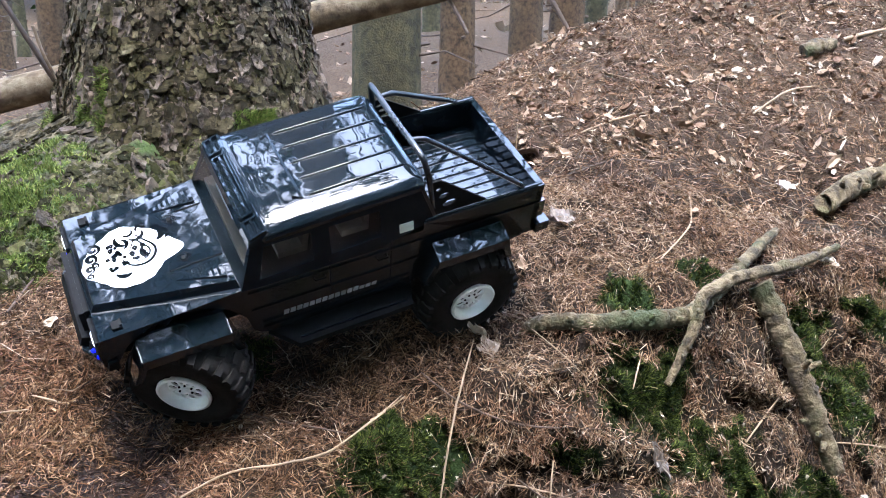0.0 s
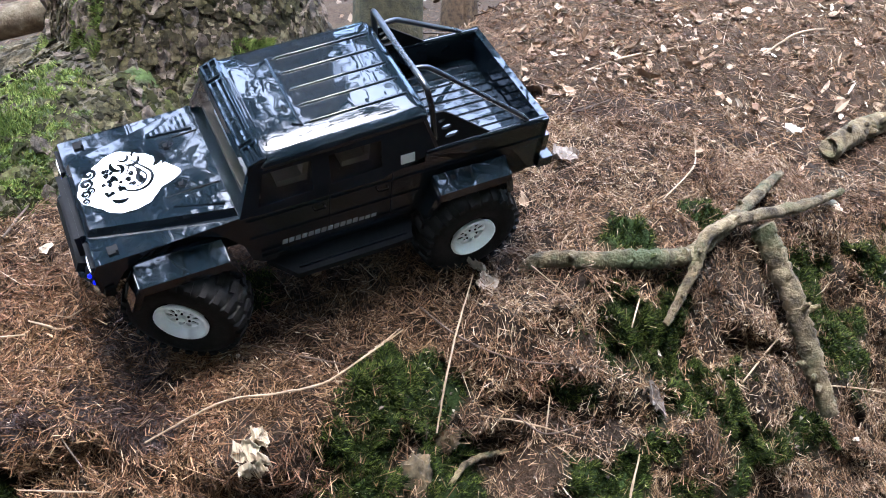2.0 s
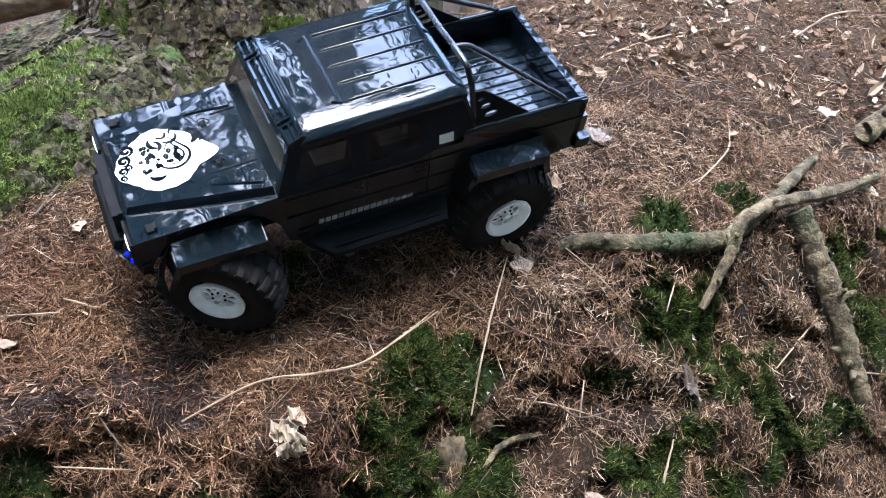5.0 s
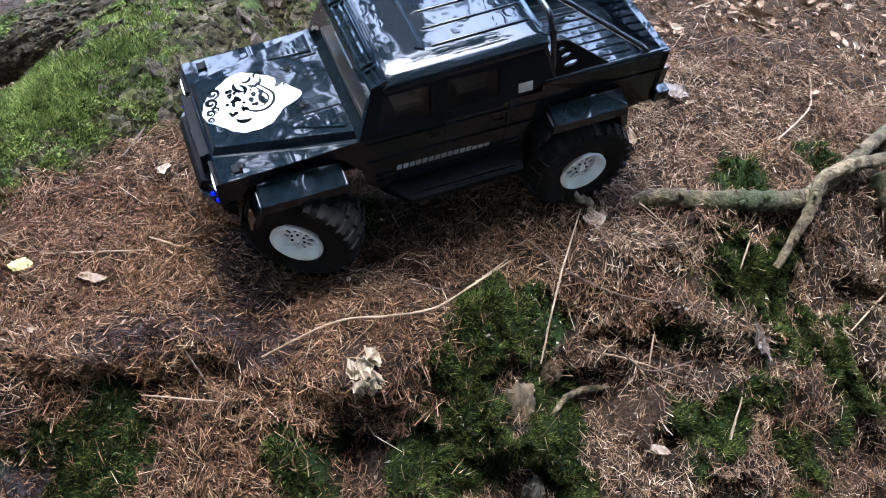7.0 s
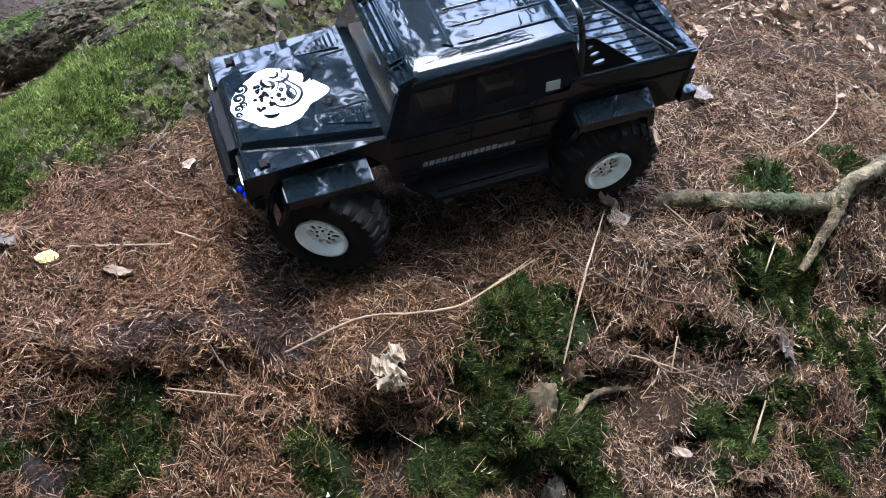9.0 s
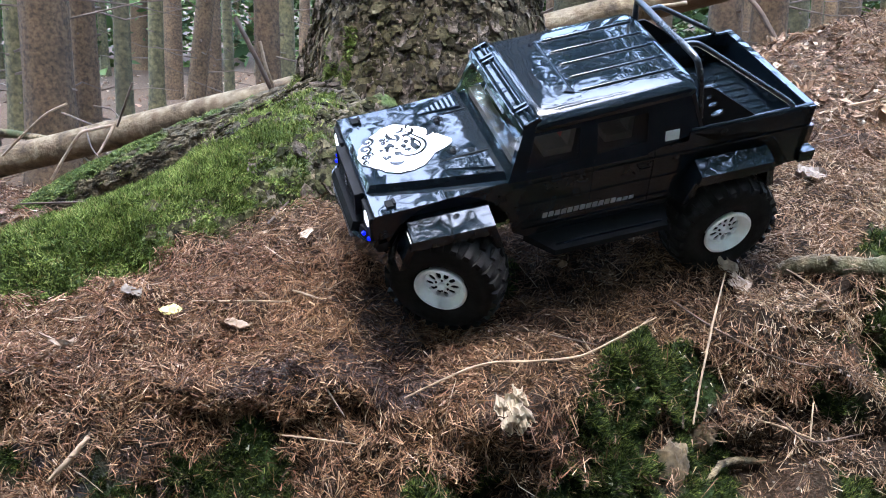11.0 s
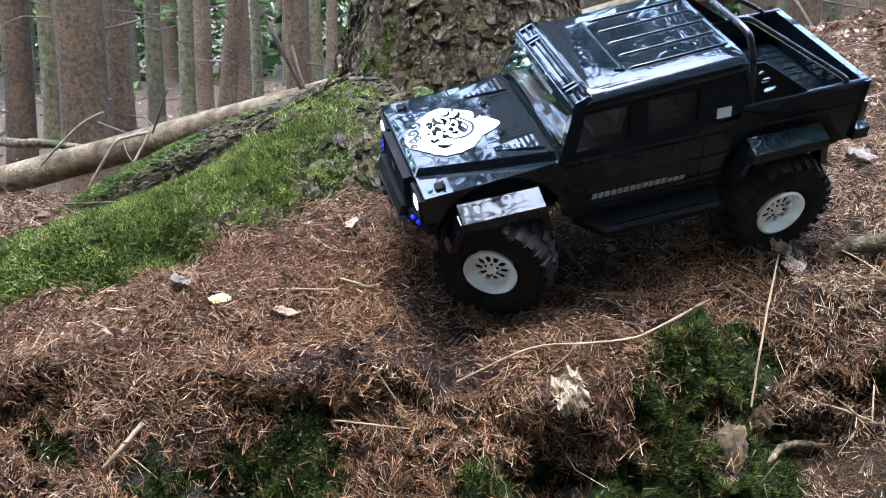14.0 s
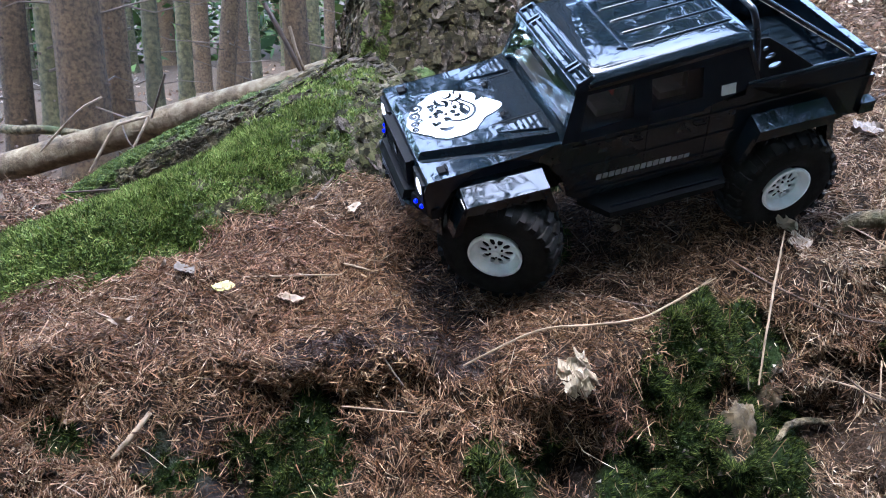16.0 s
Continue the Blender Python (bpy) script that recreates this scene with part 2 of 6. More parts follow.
def paint_material():
    """Polished blue-black lacquer with dust and fine scratches."""
    m, nt, b = base_material("black_lacquer", 0.12)
    dust = ramp(nt, noise_node(nt, 38, 8.0), [(0.5, (0.0048, 0.0088, 0.0130)), (0.8, (0.011, 0.0140, 0.0168))])
    nt.links.new(dust, b.inputs["Base Color"])
    mr = node(nt, "ShaderNodeMapRange", From_Min=0.35, From_Max=0.75, To_Min=0.02, To_Max=0.07)
    nt.links.new(noise_node(nt, 25, 6.0), mr.inputs[0])
    # the upright flanks are set rougher than the bonnet and roof, to mute ground reflections
    axes = nt.nodes.new("ShaderNodeSeparateXYZ")
    nt.links.new(nt.nodes.new("ShaderNodeTexCoord").outputs["Normal"], axes.inputs[0])
    across = nt.nodes.new("ShaderNodeMath")
    across.operation = "ABSOLUTE"
    nt.links.new(axes.outputs[1], across.inputs[0])
    matt = node(nt, "ShaderNodeMapRange", From_Min=0.75, From_Max=0.97, To_Min=0.0, To_Max=0.17)
    nt.links.new(across.outputs[0], matt.inputs[0])
    gloss = node(nt, "ShaderNodeMapRange", From_Min=0.75, From_Max=0.97, To_Min=0.5, To_Max=0.24)
    nt.links.new(across.outputs[0], gloss.inputs[0])
    nt.links.new(gloss.outputs[0], b.inputs["Specular IOR Level"])
    total = nt.nodes.new("ShaderNodeMath")
    nt.links.new(mr.outputs[0], total.inputs[0])
    nt.links.new(matt.outputs[0], total.inputs[1])
    nt.links.new(total.outputs[0], b.inputs["Roughness"])
    b.inputs["IOR"].default_value = 1.47
    b.inputs["Coat Weight"].default_value = 0.04
    b.inputs["Coat Roughness"].default_value = 0.03
    bump(nt, b, noise_node(nt, 17, 2.0), 0.24, 0.0026)
    return m


def glass_material():
    m, nt, b = base_material("tinted_glass", 0.02)
    b.inputs["Base Color"].default_value = (0.84, 0.85, 0.82, 1)
    b.inputs["Transmission Weight"].default_value = 1.0
    b.inputs["IOR"].default_value = 1.45
    return m


def lamp_material(name, color, strength):
    m, nt, b = base_material(name, 0.2)
    b.inputs["Base Color"].default_value = (*color, 1)
    b.inputs["Emission Color"].default_value = (*color, 1)
    b.inputs["Emission Strength"].default_value = strength
    return m


SOIL = soil_material()
NEEDLE = scatter_material("dry_needles", [(0.0, (0.018, 0.0085, 0.0048)), (0.35, (0.074, 0.0385, 0.0195)), (0.65, (0.150, 0.085, 0.046)), (0.88, (0.262, 0.160, 0.088)), (1.0, (0.37, 0.26, 0.165))],
                          0.5, (0.52, 0.48, 0.52), 5.0)
DAMP_NEEDLE = scatter_material("damp_needles", [(0.0, (0.012, 0.0075, 0.006)), (0.5, (0.046, 0.028, 0.023)), (0.9, (0.110, 0.070, 0.054)), (1.0, (0.24, 0.175, 0.14))], 0.55, (0.6, 0.55, 0.58), 8.0)
RUST_NEEDLE = scatter_material("rusty_needles", [(0.0, (0.035, 0.016, 0.009)), (0.35, (0.125, 0.063, 0.032)), (0.7, (0.265, 0.146, 0.078)), (1.0, (0.44, 0.31, 0.195))], 0.5, (0.6, 0.52, 0.54), 6.0)
PALE_NEEDLE = scatter_material("bleached_needles", [(0.0, (0.038, 0.021, 0.012)), (0.35, (0.150, 0.091, 0.053)), (0.7, (0.275, 0.186, 0.114)), (1.0, (0.45, 0.365, 0.275))], 0.5, (0.62, 0.55, 0.54), 7.0)
MOSS = scatter_material("moss_blades", [(0.0, (0.004, 0.008, 0.002)), (0.45, (0.018, 0.030, 0.006)), (0.75, (0.052, 0.074, 0.014)), (1.0, (0.16, 0.175, 0.045))], 0.7, (0.5, 0.58, 0.5), 38.0)
MOSS_LIGHT = scatter_material("root_moss_blades", [(0.0, (0.034, 0.050, 0.011)), (0.4, (0.119, 0.165, 0.039)), (0.75, (0.214, 0.275, 0.074)), (0.92, (0.32, 0.35, 0.12)), (1.0, (0.22, 0.165, 0.075))], 0.8, (0.42, 0.46, 0.36), 17.0)
DEAD_LEAF = scatter_material("dead_leaves", [(0.0, (0.085, 0.048, 0.03)), (0.5, (0.22, 0.145, 0.095)), (0.85, (0.35, 0.265, 0.195)), (1.0, (0.52, 0.46, 0.38))], 0.65)
BARK = bark_material("scaly_bark", (0.03, 0.0222, 0.0174), (0.096, 0.075, 0.0588), (0.204, 0.171, 0.144), 40, scales=True)
PLATE_BARK = bark_material("loose_bark", (0.04, 0.031, 0.024), (0.095, 0.075, 0.06), (0.18, 0.15, 0.125), 60)
# root bark: mossier than the trunk's, and darker to carry the root's shade
ROOT_BARK = bark_material("mossy_root_bark", (0.022, 0.019, 0.012), (0.066, 0.057, 0.036), (0.145, 0.128, 0.088), 44, 0.22, (0.040, 0.050, 0.018), True)
FAR_BARK = bark_material("spruce_bark", (0.028, 0.0165, 0.0076), (0.082, 0.050, 0.024), (0.128, 0.084, 0.042), 52)
GREEN_BARK = bark_material("algae_green_bark", (0.0232, 0.0224, 0.0074), (0.0654, 0.0584, 0.0222), (0.1135, 0.0944, 0.0429), 30)
LOG_BARK = bark_material("fallen_log_bark", (0.06, 0.038, 0.019), (0.19, 0.140, 0.080), (0.36, 0.295, 0.200), 14, 0.30, (0.105, 0.052, 0.020))
STICK = bark_material("weathered_stick", (0.038, 0.028, 0.015), (0.130, 0.102, 0.058), (0.28, 0.235, 0.150), 46, 0.44, (0.045, 0.058, 0.018))
TWIG = simple("dry_twig", (0.252, 0.182, 0.119), 0.8, vary=0.4, scale=30)
DARK_TWIG = simple("dark_twig", (0.077, 0.0525, 0.0385), 0.85, vary=0.4, scale=30)
PAINT = paint_material()
RUBBER = simple("tyre_rubber", (0.012, 0.011, 0.0105), 0.85, vary=0.4, scale=70, grain=0.001)
RUBBER.node_tree.nodes["Principled BSDF"].inputs["Specular IOR Level"].default_value = 0.15
BLACK = simple("black_plastic", (0.0065, 0.0068, 0.0075), 0.6, vary=0.3, scale=50, grain=0.0004)
BLACK.node_tree.nodes["Principled BSDF"].inputs["Specular IOR Level"].default_value = 0.08
BAR = simple("satin_black_tube", (0.015, 0.018, 0.024), 0.28, vary=0.3, scale=40, coat=0.3)
WHITE = simple("white_rim_plastic", (0.84, 0.85, 0.84), 0.38, vary=0.08, scale=60)
DECAL = simple("white_decal_film", (0.80, 0.81, 0.82), 0.22, vary=0.04, scale=40, coat=0.5)
GREY = simple("pale_lettering", (0.30, 0.31, 0.32), 0.35, vary=0.1, scale=40)
CHROME = simple("smoked_chrome", (0.065, 0.067, 0.073), 0.35, 1.0, vary=0.1, scale=40)
SILVER = simple("silver_trim", (0.45, 0.46, 0.48), 0.25, 1.0, vary=0.1, scale=40)
STICKER = simple("white_sticker", (0.66, 0.66, 0.62), 0.4, vary=0.1, scale=80)
SEAT = simple("dark_interior", (0.105, 0.088, 0.074), 0.7, vary=0.3, scale=50)
RED = simple("red_interior", (0.40, 0.05, 0.035), 0.5, vary=0.2, scale=50)
GLASS = glass_material()
HEAD = lamp_material("headlight_white", (0.80, 0.88, 1.0), 0.3)
BLUE = lamp_material("fog_light_blue", (0.004, 0.010, 1.0), 0.10)
AMBER = simple("smoked_lens", (0.06, 0.012, 0.01), 0.2, vary=0.2, scale=40, coat=0.5)


# ---------------------------------------------------------------- the lie of the land
LIP_X = [-60, -1.5, -.8, -.6, -.42, -.3, -.18, -.08, 0, .1, .2, .3, .41, .66, 1.0, 2.0, 60]
LIP_Y = [.78, .80, .805, .83, .875, .875, .84, .935, .995, 1.05, 1.10, 1.15, 1.2, 1.37, 1.56, 2.0, 2.3]
LIP_Z = [.22, .24, .27, .275, .27, .265, .262, .29, .31, .335, .365, .385, .39, .38, .40, .45, .45]


def rise(a, b, x):
    t = np.clip((x - a) / (b - a), 0, 1)
    return t * t * (3 - 2 * t)


def hump(x, y, cx, cy, sx, sy):
    return np.exp(-((x - cx) / sx) ** 2 - ((y - cy) / sy) ** 2)


def ground(x, y):
    """The bank's height: a lip, a steep face below it, a hump above it, the forest floor behind."""
    x, y = np.asarray(x, float), np.asarray(y, float)
    lip = sum(np.interp(x + o, LIP_X, LIP_Y) for o in (-.05, -.02, .02, .05)) / 4
    top = sum(np.interp(x + o, LIP_X, LIP_Z) for o in (-.06, 0, .06)) / 3
    up, dn = np.maximum(y - lip, 0), np.maximum(lip - y, 0)
    crest = 2.2 + .4 * np.clip(x, 0, 4)
    left = rise(-.6, -1.05, x)
    z = top + .10 * (1 - left) * np.minimum(up, 1.2) + (.16 - .065 * left) * (1 - np.exp(-up / .28))
    z = z + .30 * rise(-.15, .8, x) * np.clip(y - 1.65, 0, np.maximum(crest - 1.65, 0))
    fall = np.sqrt(dn * dn + .0009) - .03
    fall = np.where(fall > .42, .42 + (fall - .42) * .25, fall)
    z = z - np.minimum(2.15 * fall, 1.15)
    z = z + .035 * hump(x, y, -.04, 1.34, .16, .13) - .022 * hump(x, y, -.22, .97, .09, .07) + .026 * hump(x, y, -.40, 1.12, .07, .07) + .010 * hump(x, y, .03, 1.11, .06, .05)
    floor = .42 - .17 * rise(.3, -1.2, x) + .125 * np.maximum(np.minimum(y, 27) - 3.5, 0) + .34 * np.minimum(np.maximum(y - 27, 0), 30)
    w = rise(crest, crest + 1.3, y)
    return z * (1 - w) + floor * w


def steep(x, y):
    """1 on the bank's face, 0 above it."""
    lip = np.interp(x, LIP_X, LIP_Y)
    return rise(0.0, 0.05, lip - y)


def relief(x, y):
    near = 1 - rise(3.0, 5.0, y)
    s = steep(x, y)
    r = .012 * vnoise(x, y, .11, 3) + .012 * vnoise(x, y, .045, 4) + .008 * vnoise(x, y, .02, 5)
    run = y + ground(x, y)
    r = r + s * (.030 * vnoise(x, run, .10, 6) + .018 * vnoise(x, run, .045, 7) + .008 * vnoise(x, run, .02, 9))
    r = r + .016 * spots(x, y, MOSS_SPOTS, 11) * (.4 + vnoise(x, run, .024, 12))
    return r * near + .05 * vnoise(x, y, .7, 8) * (1 - near)


def surface(x, y):
    return ground(x, y) + relief(x, y)


# patches: place x, y, half width, half length up the bank
MOSS_SPOTS = [(-.013, .952, .071, .047), (-.059, .869, .047, .111), (.035, .905, .050, .075), (.184, 1.010, .054, .023), (.288, 1.078, .059, .056), (.231, .969, .044, .056),
              (.315, 1.015, .033, .021), (.352, 1.001, .035, .048), (.387, 1.078, .037, .029), (.472, 1.077, .058, .038), (-.254, .785, .046, .050), (-.122, .819, .028, .072),
              (-.497, .765, .057, .042), (.301, 1.170, .046, .050), (.419, 1.227, .035, .042), (-.269, 1.241, .067, .10), (-.238, 1.055, .029, .068), (.619, 1.288, .070, .045)]
MORE_MOSS = [(.692, 1.269, .057, .080), (.611, 1.251, .044, .056), (.496, 1.097, .080, .050), (.759, 1.361, .065, .049), (-.612, .753, .045, .033), (.409, 1.090, .029, .023), (.341, 1.108, .045, .050),
             (-.75, .745, .05, .03), (.86, 1.43, .06, .06), (.60, 1.16, .05, .04), (.40, 1.00, .04, .03)]
BANK_MOSS = [(-.061, .890, .047, .120), (-.246, .785, .050, .070), (-.494, .779, .060, .050), (-.120, .808, .030, .060), (.053, .888, .040, .038), (.261, .983, .049, .050), (.291, 1.073, .066, .050),
             (.441, 1.107, .055, .034), (.461, 1.052, .060, .024), (.367, 1.004, .054, .034), (.365, 1.054, .045, .034)]
MOSS_SPOTS += MORE_MOSS + BANK_MOSS
CLAY_SPOTS = [(-.358, .846, .023, .040), (.288, 1.033, .054, .051), (-.007, .896, .021, .044), (-.574, .761, .026, .073), (.669, 1.266, .075, .088), (-.606, .757, .049, .044),
              (-.382, .840, .030, .040), (.408, 1.142, .040, .081), (.766, 1.491, .076, .059)]
MUD_SPOTS = [(-.363, .935, .060, .055), (-.455, .851, .080, .045), (-.340, .880, .070, .050), (-.372, .985, .060, .050), (-.60, .757, .065, .035), (-.70, .752, .050, .030)]


def spots(x, y, which, seed):
    out = np.zeros(np.shape(x))
    run = y + ground(x, y)
    wob = .5 * vnoise(x, run, .04, seed) + .35 * vnoise(x, run, .015, seed + 1)
    for cx, cy, rx, ry in which:
        d = np.hypot((x - cx) / rx, (run - cy - float(ground(cx, cy))) / ry) + wob
        out = np.maximum(out, 1 - rise(.75, 1.1, d))
    return out


# recesses under the turf and swellings of the bank: place x, y, half width, half length up the bank, depth
HOLLOWS = [(-.451, .808, .060, .018, .034), (-.362, .838, .030, .034, .022), (-.197, .794, .056, .030, .070), (.103, .945, .052, .022, .034), (.280, 1.022, .056, .030, .048), (.458, 1.132, .052, .028, .040),
           (.054, .916, .030, .024, .034), (-.043, .848, .042, .024, .030), (.60, 1.20, .05, .05, .038), (.19, .975, .045, .020, .030), (.50, 1.05, .05, .03, .030)]
BULGES = [(-.182, .838, .054, .026, .044), (.135, 1.016, .084, .050, .020), (-.509, .830, .110, .024, .030), (-.246, .788, .045, .060, .022), (-.059, .910, .055, .100, .018), (-.482, .772, .050, .035, .018),
          (-.405, .772, .070, .024, .020), (.242, .948, .180, .032, .024), (-.75, .80, .12, .03, .024), (.30, 1.09, .06, .04, .016)]


def swell(x, y, which):
    """Sum of smooth bells on the bank, measured along its face."""
    run, out = y + ground(x, y), np.zeros(np.shape(x))
    for cx, cy, rx, ry, depth in which:
        out = out + depth * np.exp(-((x - cx) / rx) ** 2 - ((run - cy - float(ground(cx, cy))) / ry) ** 2)
    return out


def surface_point(x, y):
    """The ground's skin: bulges, ledges and hollows of the bank push it out or in."""
    x, y = np.asarray(x, float), np.asarray(y, float)
    s = steep(x, y)
    run = y + ground(x, y)
    below = np.interp(x, LIP_X, LIP_Y) - y
    out = s * (.6 + .4 * rise(-.3, .0, x)) * (.030 * vnoise(x, run, .085, 61) + .022 * vnoise(x, run, .038, 62) + .011 * vnoise(x, run, .017, 63))
    out = out + .022 * np.exp(-((below - .010) / .018) ** 2) * np.clip(.6 + vnoise(x, x * 0, .07, 64), 0, 1.5)
    out = out + swell(x, y, BULGES) - swell(x, y, HOLLOWS)
    return np.stack([x, y - out, surface(x, y)], -1)


# ---------------------------------------------------------------- ground
def spread(lo, hi, step, far, grow=1.18):
    """Even steps between lo and hi, wider and wider out to far."""
    mid = list(np.arange(lo, hi, step))
    out, s, v = [], step, mid[-1]
    while v < far:
        s = min(s * grow, 6.0)
        v += s
        out.append(v)
    s, v, low = step, lo, []
    while v > -far:
        s = min(s * grow, 6.0)
        v -= s
        low.append(v)
    return np.array(low[::-1] + mid + out)


gx, gy = spread(-1.1, 1.2, .0085, 70.0, 1.08), spread(.64, 1.40, .0046, 70.0, 1.07)
GX, GY = np.meshgrid(gx, gy)
verts = surface_point(GX, GY).reshape(-1, 3)
me = fast_mesh("ground", verts, grid_faces(len(gy), len(gx)), SOIL, True)
fx, fy = GX.ravel(), GY.ravel()
bank = steep(fx, fy) * np.clip(.3 + 1.3 * vnoise(fx, fy, .06, 31), 0, 1) * .4
# clay is withheld in the hollows, so their shade is deepened in colour
for attr, values in (("moss", spots(fx, fy, MOSS_SPOTS, 11)), ("clay", np.maximum(spots(fx, fy, CLAY_SPOTS, 13), bank) * (1 - np.clip(swell(fx, fy, HOLLOWS) / .03, 0, .8))), ("mud", spots(fx, fy, MUD_SPOTS, 15)), ("dry", .85 * rise(1.35, 2.1, fy))):
    me.attributes.new(attr, "FLOAT", "POINT").data.foreach_set("value", values.astype(np.float32))
tagged(new("ground", me), "brown forest soil on a steep bank with patches of bare clay", "ground", kind="structure")


# ---------------------------------------------------------------- loose litter
def slivers(base, along, length, radius, bend, name, material, straight=False):
    """Many thin three-sided pieces, bent at a middle joint, or straight spikes. base (n, 3), along (n, 3) unit."""
    n = len(base)
    rng = np.random.default_rng(len(name) + n)
    other = rng.normal(size=(n, 3))
    s = np.cross(along, other)
    s /= np.linalg.norm(s, axis=1)[:, None]
    u = np.cross(along, s)
    rings = []
    joints = ((-.5, 1.0), (.5, .4)) if straight else ((-.5, .55), (0.0, 1.0), (.5, .45))
    for k, (f, w) in enumerate(joints):
        c = base + along * (length * f)[:, None]
        if k != 1:
            c = c + u * (bend * length)[:, None]
        for a in (0, 2.0944, 4.1888):
            rings.append(c + (s * math.cos(a) + u * math.sin(a)) * (radius * w)[:, None])
    if straight:   # a spike: three corners and a tip
        v = np.stack(rings[:3] + [base + along * (length * .5)[:, None] + u * (bend * length)[:, None]], 1).reshape(-1, 3)
        faces = (np.array([(0, 1, 3), (1, 2, 3), (2, 0, 3)])[None] + (np.arange(n) * 4)[:, None, None]).reshape(-1, 3)
        return fast_mesh(name, v, faces, material)
    v = np.stack(rings, 1).reshape(-1, 3)
    f = []
    for r in range(0, 3 * len(joints) - 3, 3):
        for k in range(3):
            f.append((r + k, r + (k + 1) % 3, r + 3 + (k + 1) % 3, r + 3 + k))
    faces = (np.array(f)[None] + (np.arange(n) * 3 * len(joints))[:, None, None]).reshape(-1, 4)
    return fast_mesh(name, v, faces, material)


def on_slope(x, y, lift):
    """Places on the ground with two tangents and the normal."""
    e = .006
    p = surface_point(x, y)
    tx, ty = surface_point(x + e, y) - p, surface_point(x, y + e) - p
    tx /= np.linalg.norm(tx, axis=1)[:, None]
    n = np.cross(tx, ty)
    n /= np.linalg.norm(n, axis=1)[:, None]
    ty = np.cross(n, tx)
    return p + n * lift[:, None], tx, ty, n


def needle_field(name, count, x0, x1, y0, y1, length, thick, seed, label, material=NEEDLE, straight=False, where=None, lift=.009, damp=.75, stand=.34):
    rng = np.random.default_rng(seed)
    n = count * 4
    x, y = rng.uniform(x0, x1, n), rng.uniform(y0, y1, n)
    slope = np.hypot(1, np.hypot(ground(x + .01, y) - ground(x, y), ground(x, y + .01) - ground(x, y)) / .01) / 2.6
    bare = np.maximum(spots(x, y, MOSS_SPOTS, 11) * .95, np.maximum(spots(x, y, CLAY_SPOTS, 13) * .20, spots(x, y, MUD_SPOTS, 15) * damp))
    bare = np.maximum(bare, np.clip(swell(x, y, HOLLOWS) / .05, 0, .34))
    bare = np.maximum(bare, steep(x, y) * np.clip(-.15 - 1.0 * vnoise(x, y + ground(x, y), .09, 41), 0, .38))
    chance = slope * (1 - bare)
    if where is not None:
        chance = chance * where(x, y)
    keep = np.nonzero(rng.uniform(size=n) < chance)[0][:count]
    x, y = x[keep], y[keep]
    n = len(x)
    base, tx, ty, nn = on_slope(x, y, rng.uniform(.0, lift, n))
    turn = rng.normal(0, .8, n) + 3.4 * vnoise(x, y, .06, 43) + 1.5 * vnoise(x, y, .021, 44)
    tilt = np.abs(rng.normal(0, stand, n)) * rng.choice([-1, 1], n)
    along = (tx * np.cos(turn)[:, None] + ty * np.sin(turn)[:, None]) * np.cos(tilt)[:, None] + nn * np.sin(tilt)[:, None]
    long_ = length * rng.lognormal(0, .4, n)
    me = slivers(base, along, long_, thick * rng.uniform(.6, 1.3, n), rng.normal(0, .1, n), name, material, straight)
    return tagged(new(name, me), label, "needle litter", kind="stuff")


def paler(x, y):
    """Where litter is pale: bleached right and on the lip; left, painting stronger light."""
    return np.clip(.30 + .45 * rise(-.25, .15, x) + .75 * rise(-.48, -.80, x) + .55 * vnoise(x, y, .12, 47), .06, 1)


def not_paler(x, y):
    return 1.05 - paler(x, y)


def behind_tree(x, y):
    return rise(1.30, 1.5, y)


def hanging(x, y):
    """Where dry turf hangs over the recesses of the bank."""
    return np.clip(swell(x, y, BULGES[:4] + BULGES[8:9]) / .014 - .3, 0, 1)


def muddy(x, y):
    return np.clip(1.2 * spots(x, y, MUD_SPOTS, 15), 0, 1)


needle_field("needle_litter", 165000, -1.0, 1.0, .68, 1.44, .0132, .00070, 1, "reddish brown dry conifer needles matted over the bank", NEEDLE, True, not_paler, .014)
needle_field("bent_needle_litter", 9000, -1.0, 1.0, .66, 1.48, .021, .00074, 2, "loose curved brown needles on top of the litter", NEEDLE, False, not_paler, .016)
needle_field("bleached_needle_litter", 128000, -1.0, 1.0, .68, 1.48, .0135, .00074, 3, "tan conifer needles, bleached at right, denser at left to paint stronger light", PALE_NEEDLE, True, paler, .016)
needle_field("bank_needle_litter", 54000, -1.05, -.22, .66, 1.06, .0138, .00076, 9, "rust-coloured needles matted on the bank's shoulder", RUST_NEEDLE, True, None, .016, .9)
needle_field("hanging_needle_litter", 15000, -.85, .25, .72, 1.10, .021, .00080, 11, "rusty needles hanging in a fringe over the hollows of the bank", RUST_NEEDLE, True, hanging, .018, .5, .6)
needle_field("damp_needle_litter", 16000, -.62, -.24, .76, 1.06, .0125, .00070, 12, "damp purplish brown needles trodden into the mud", DAMP_NEEDLE, True, muddy, .006, 0.0, .2)
needle_field("straw_litter", 4500, -1.1, 1.2, .66, 1.9, .036, .0007, 4, "long pale straws and bare needle stems", PALE_NEEDLE, False, None, .016)
needle_field("upper_needle_litter", 72000, -1.3, 1.7, 1.30, 2.6, .019, .0009, 5, "brown and tan needle litter of the upper slope", NEEDLE, True, behind_tree, .012)
needle_field("pale_upper_litter", 30000, -1.4, 1.8, 1.30, 2.9, .024, .0010, 6, "bleached needle litter of the upper slope", PALE_NEEDLE, True, behind_tree, .014)
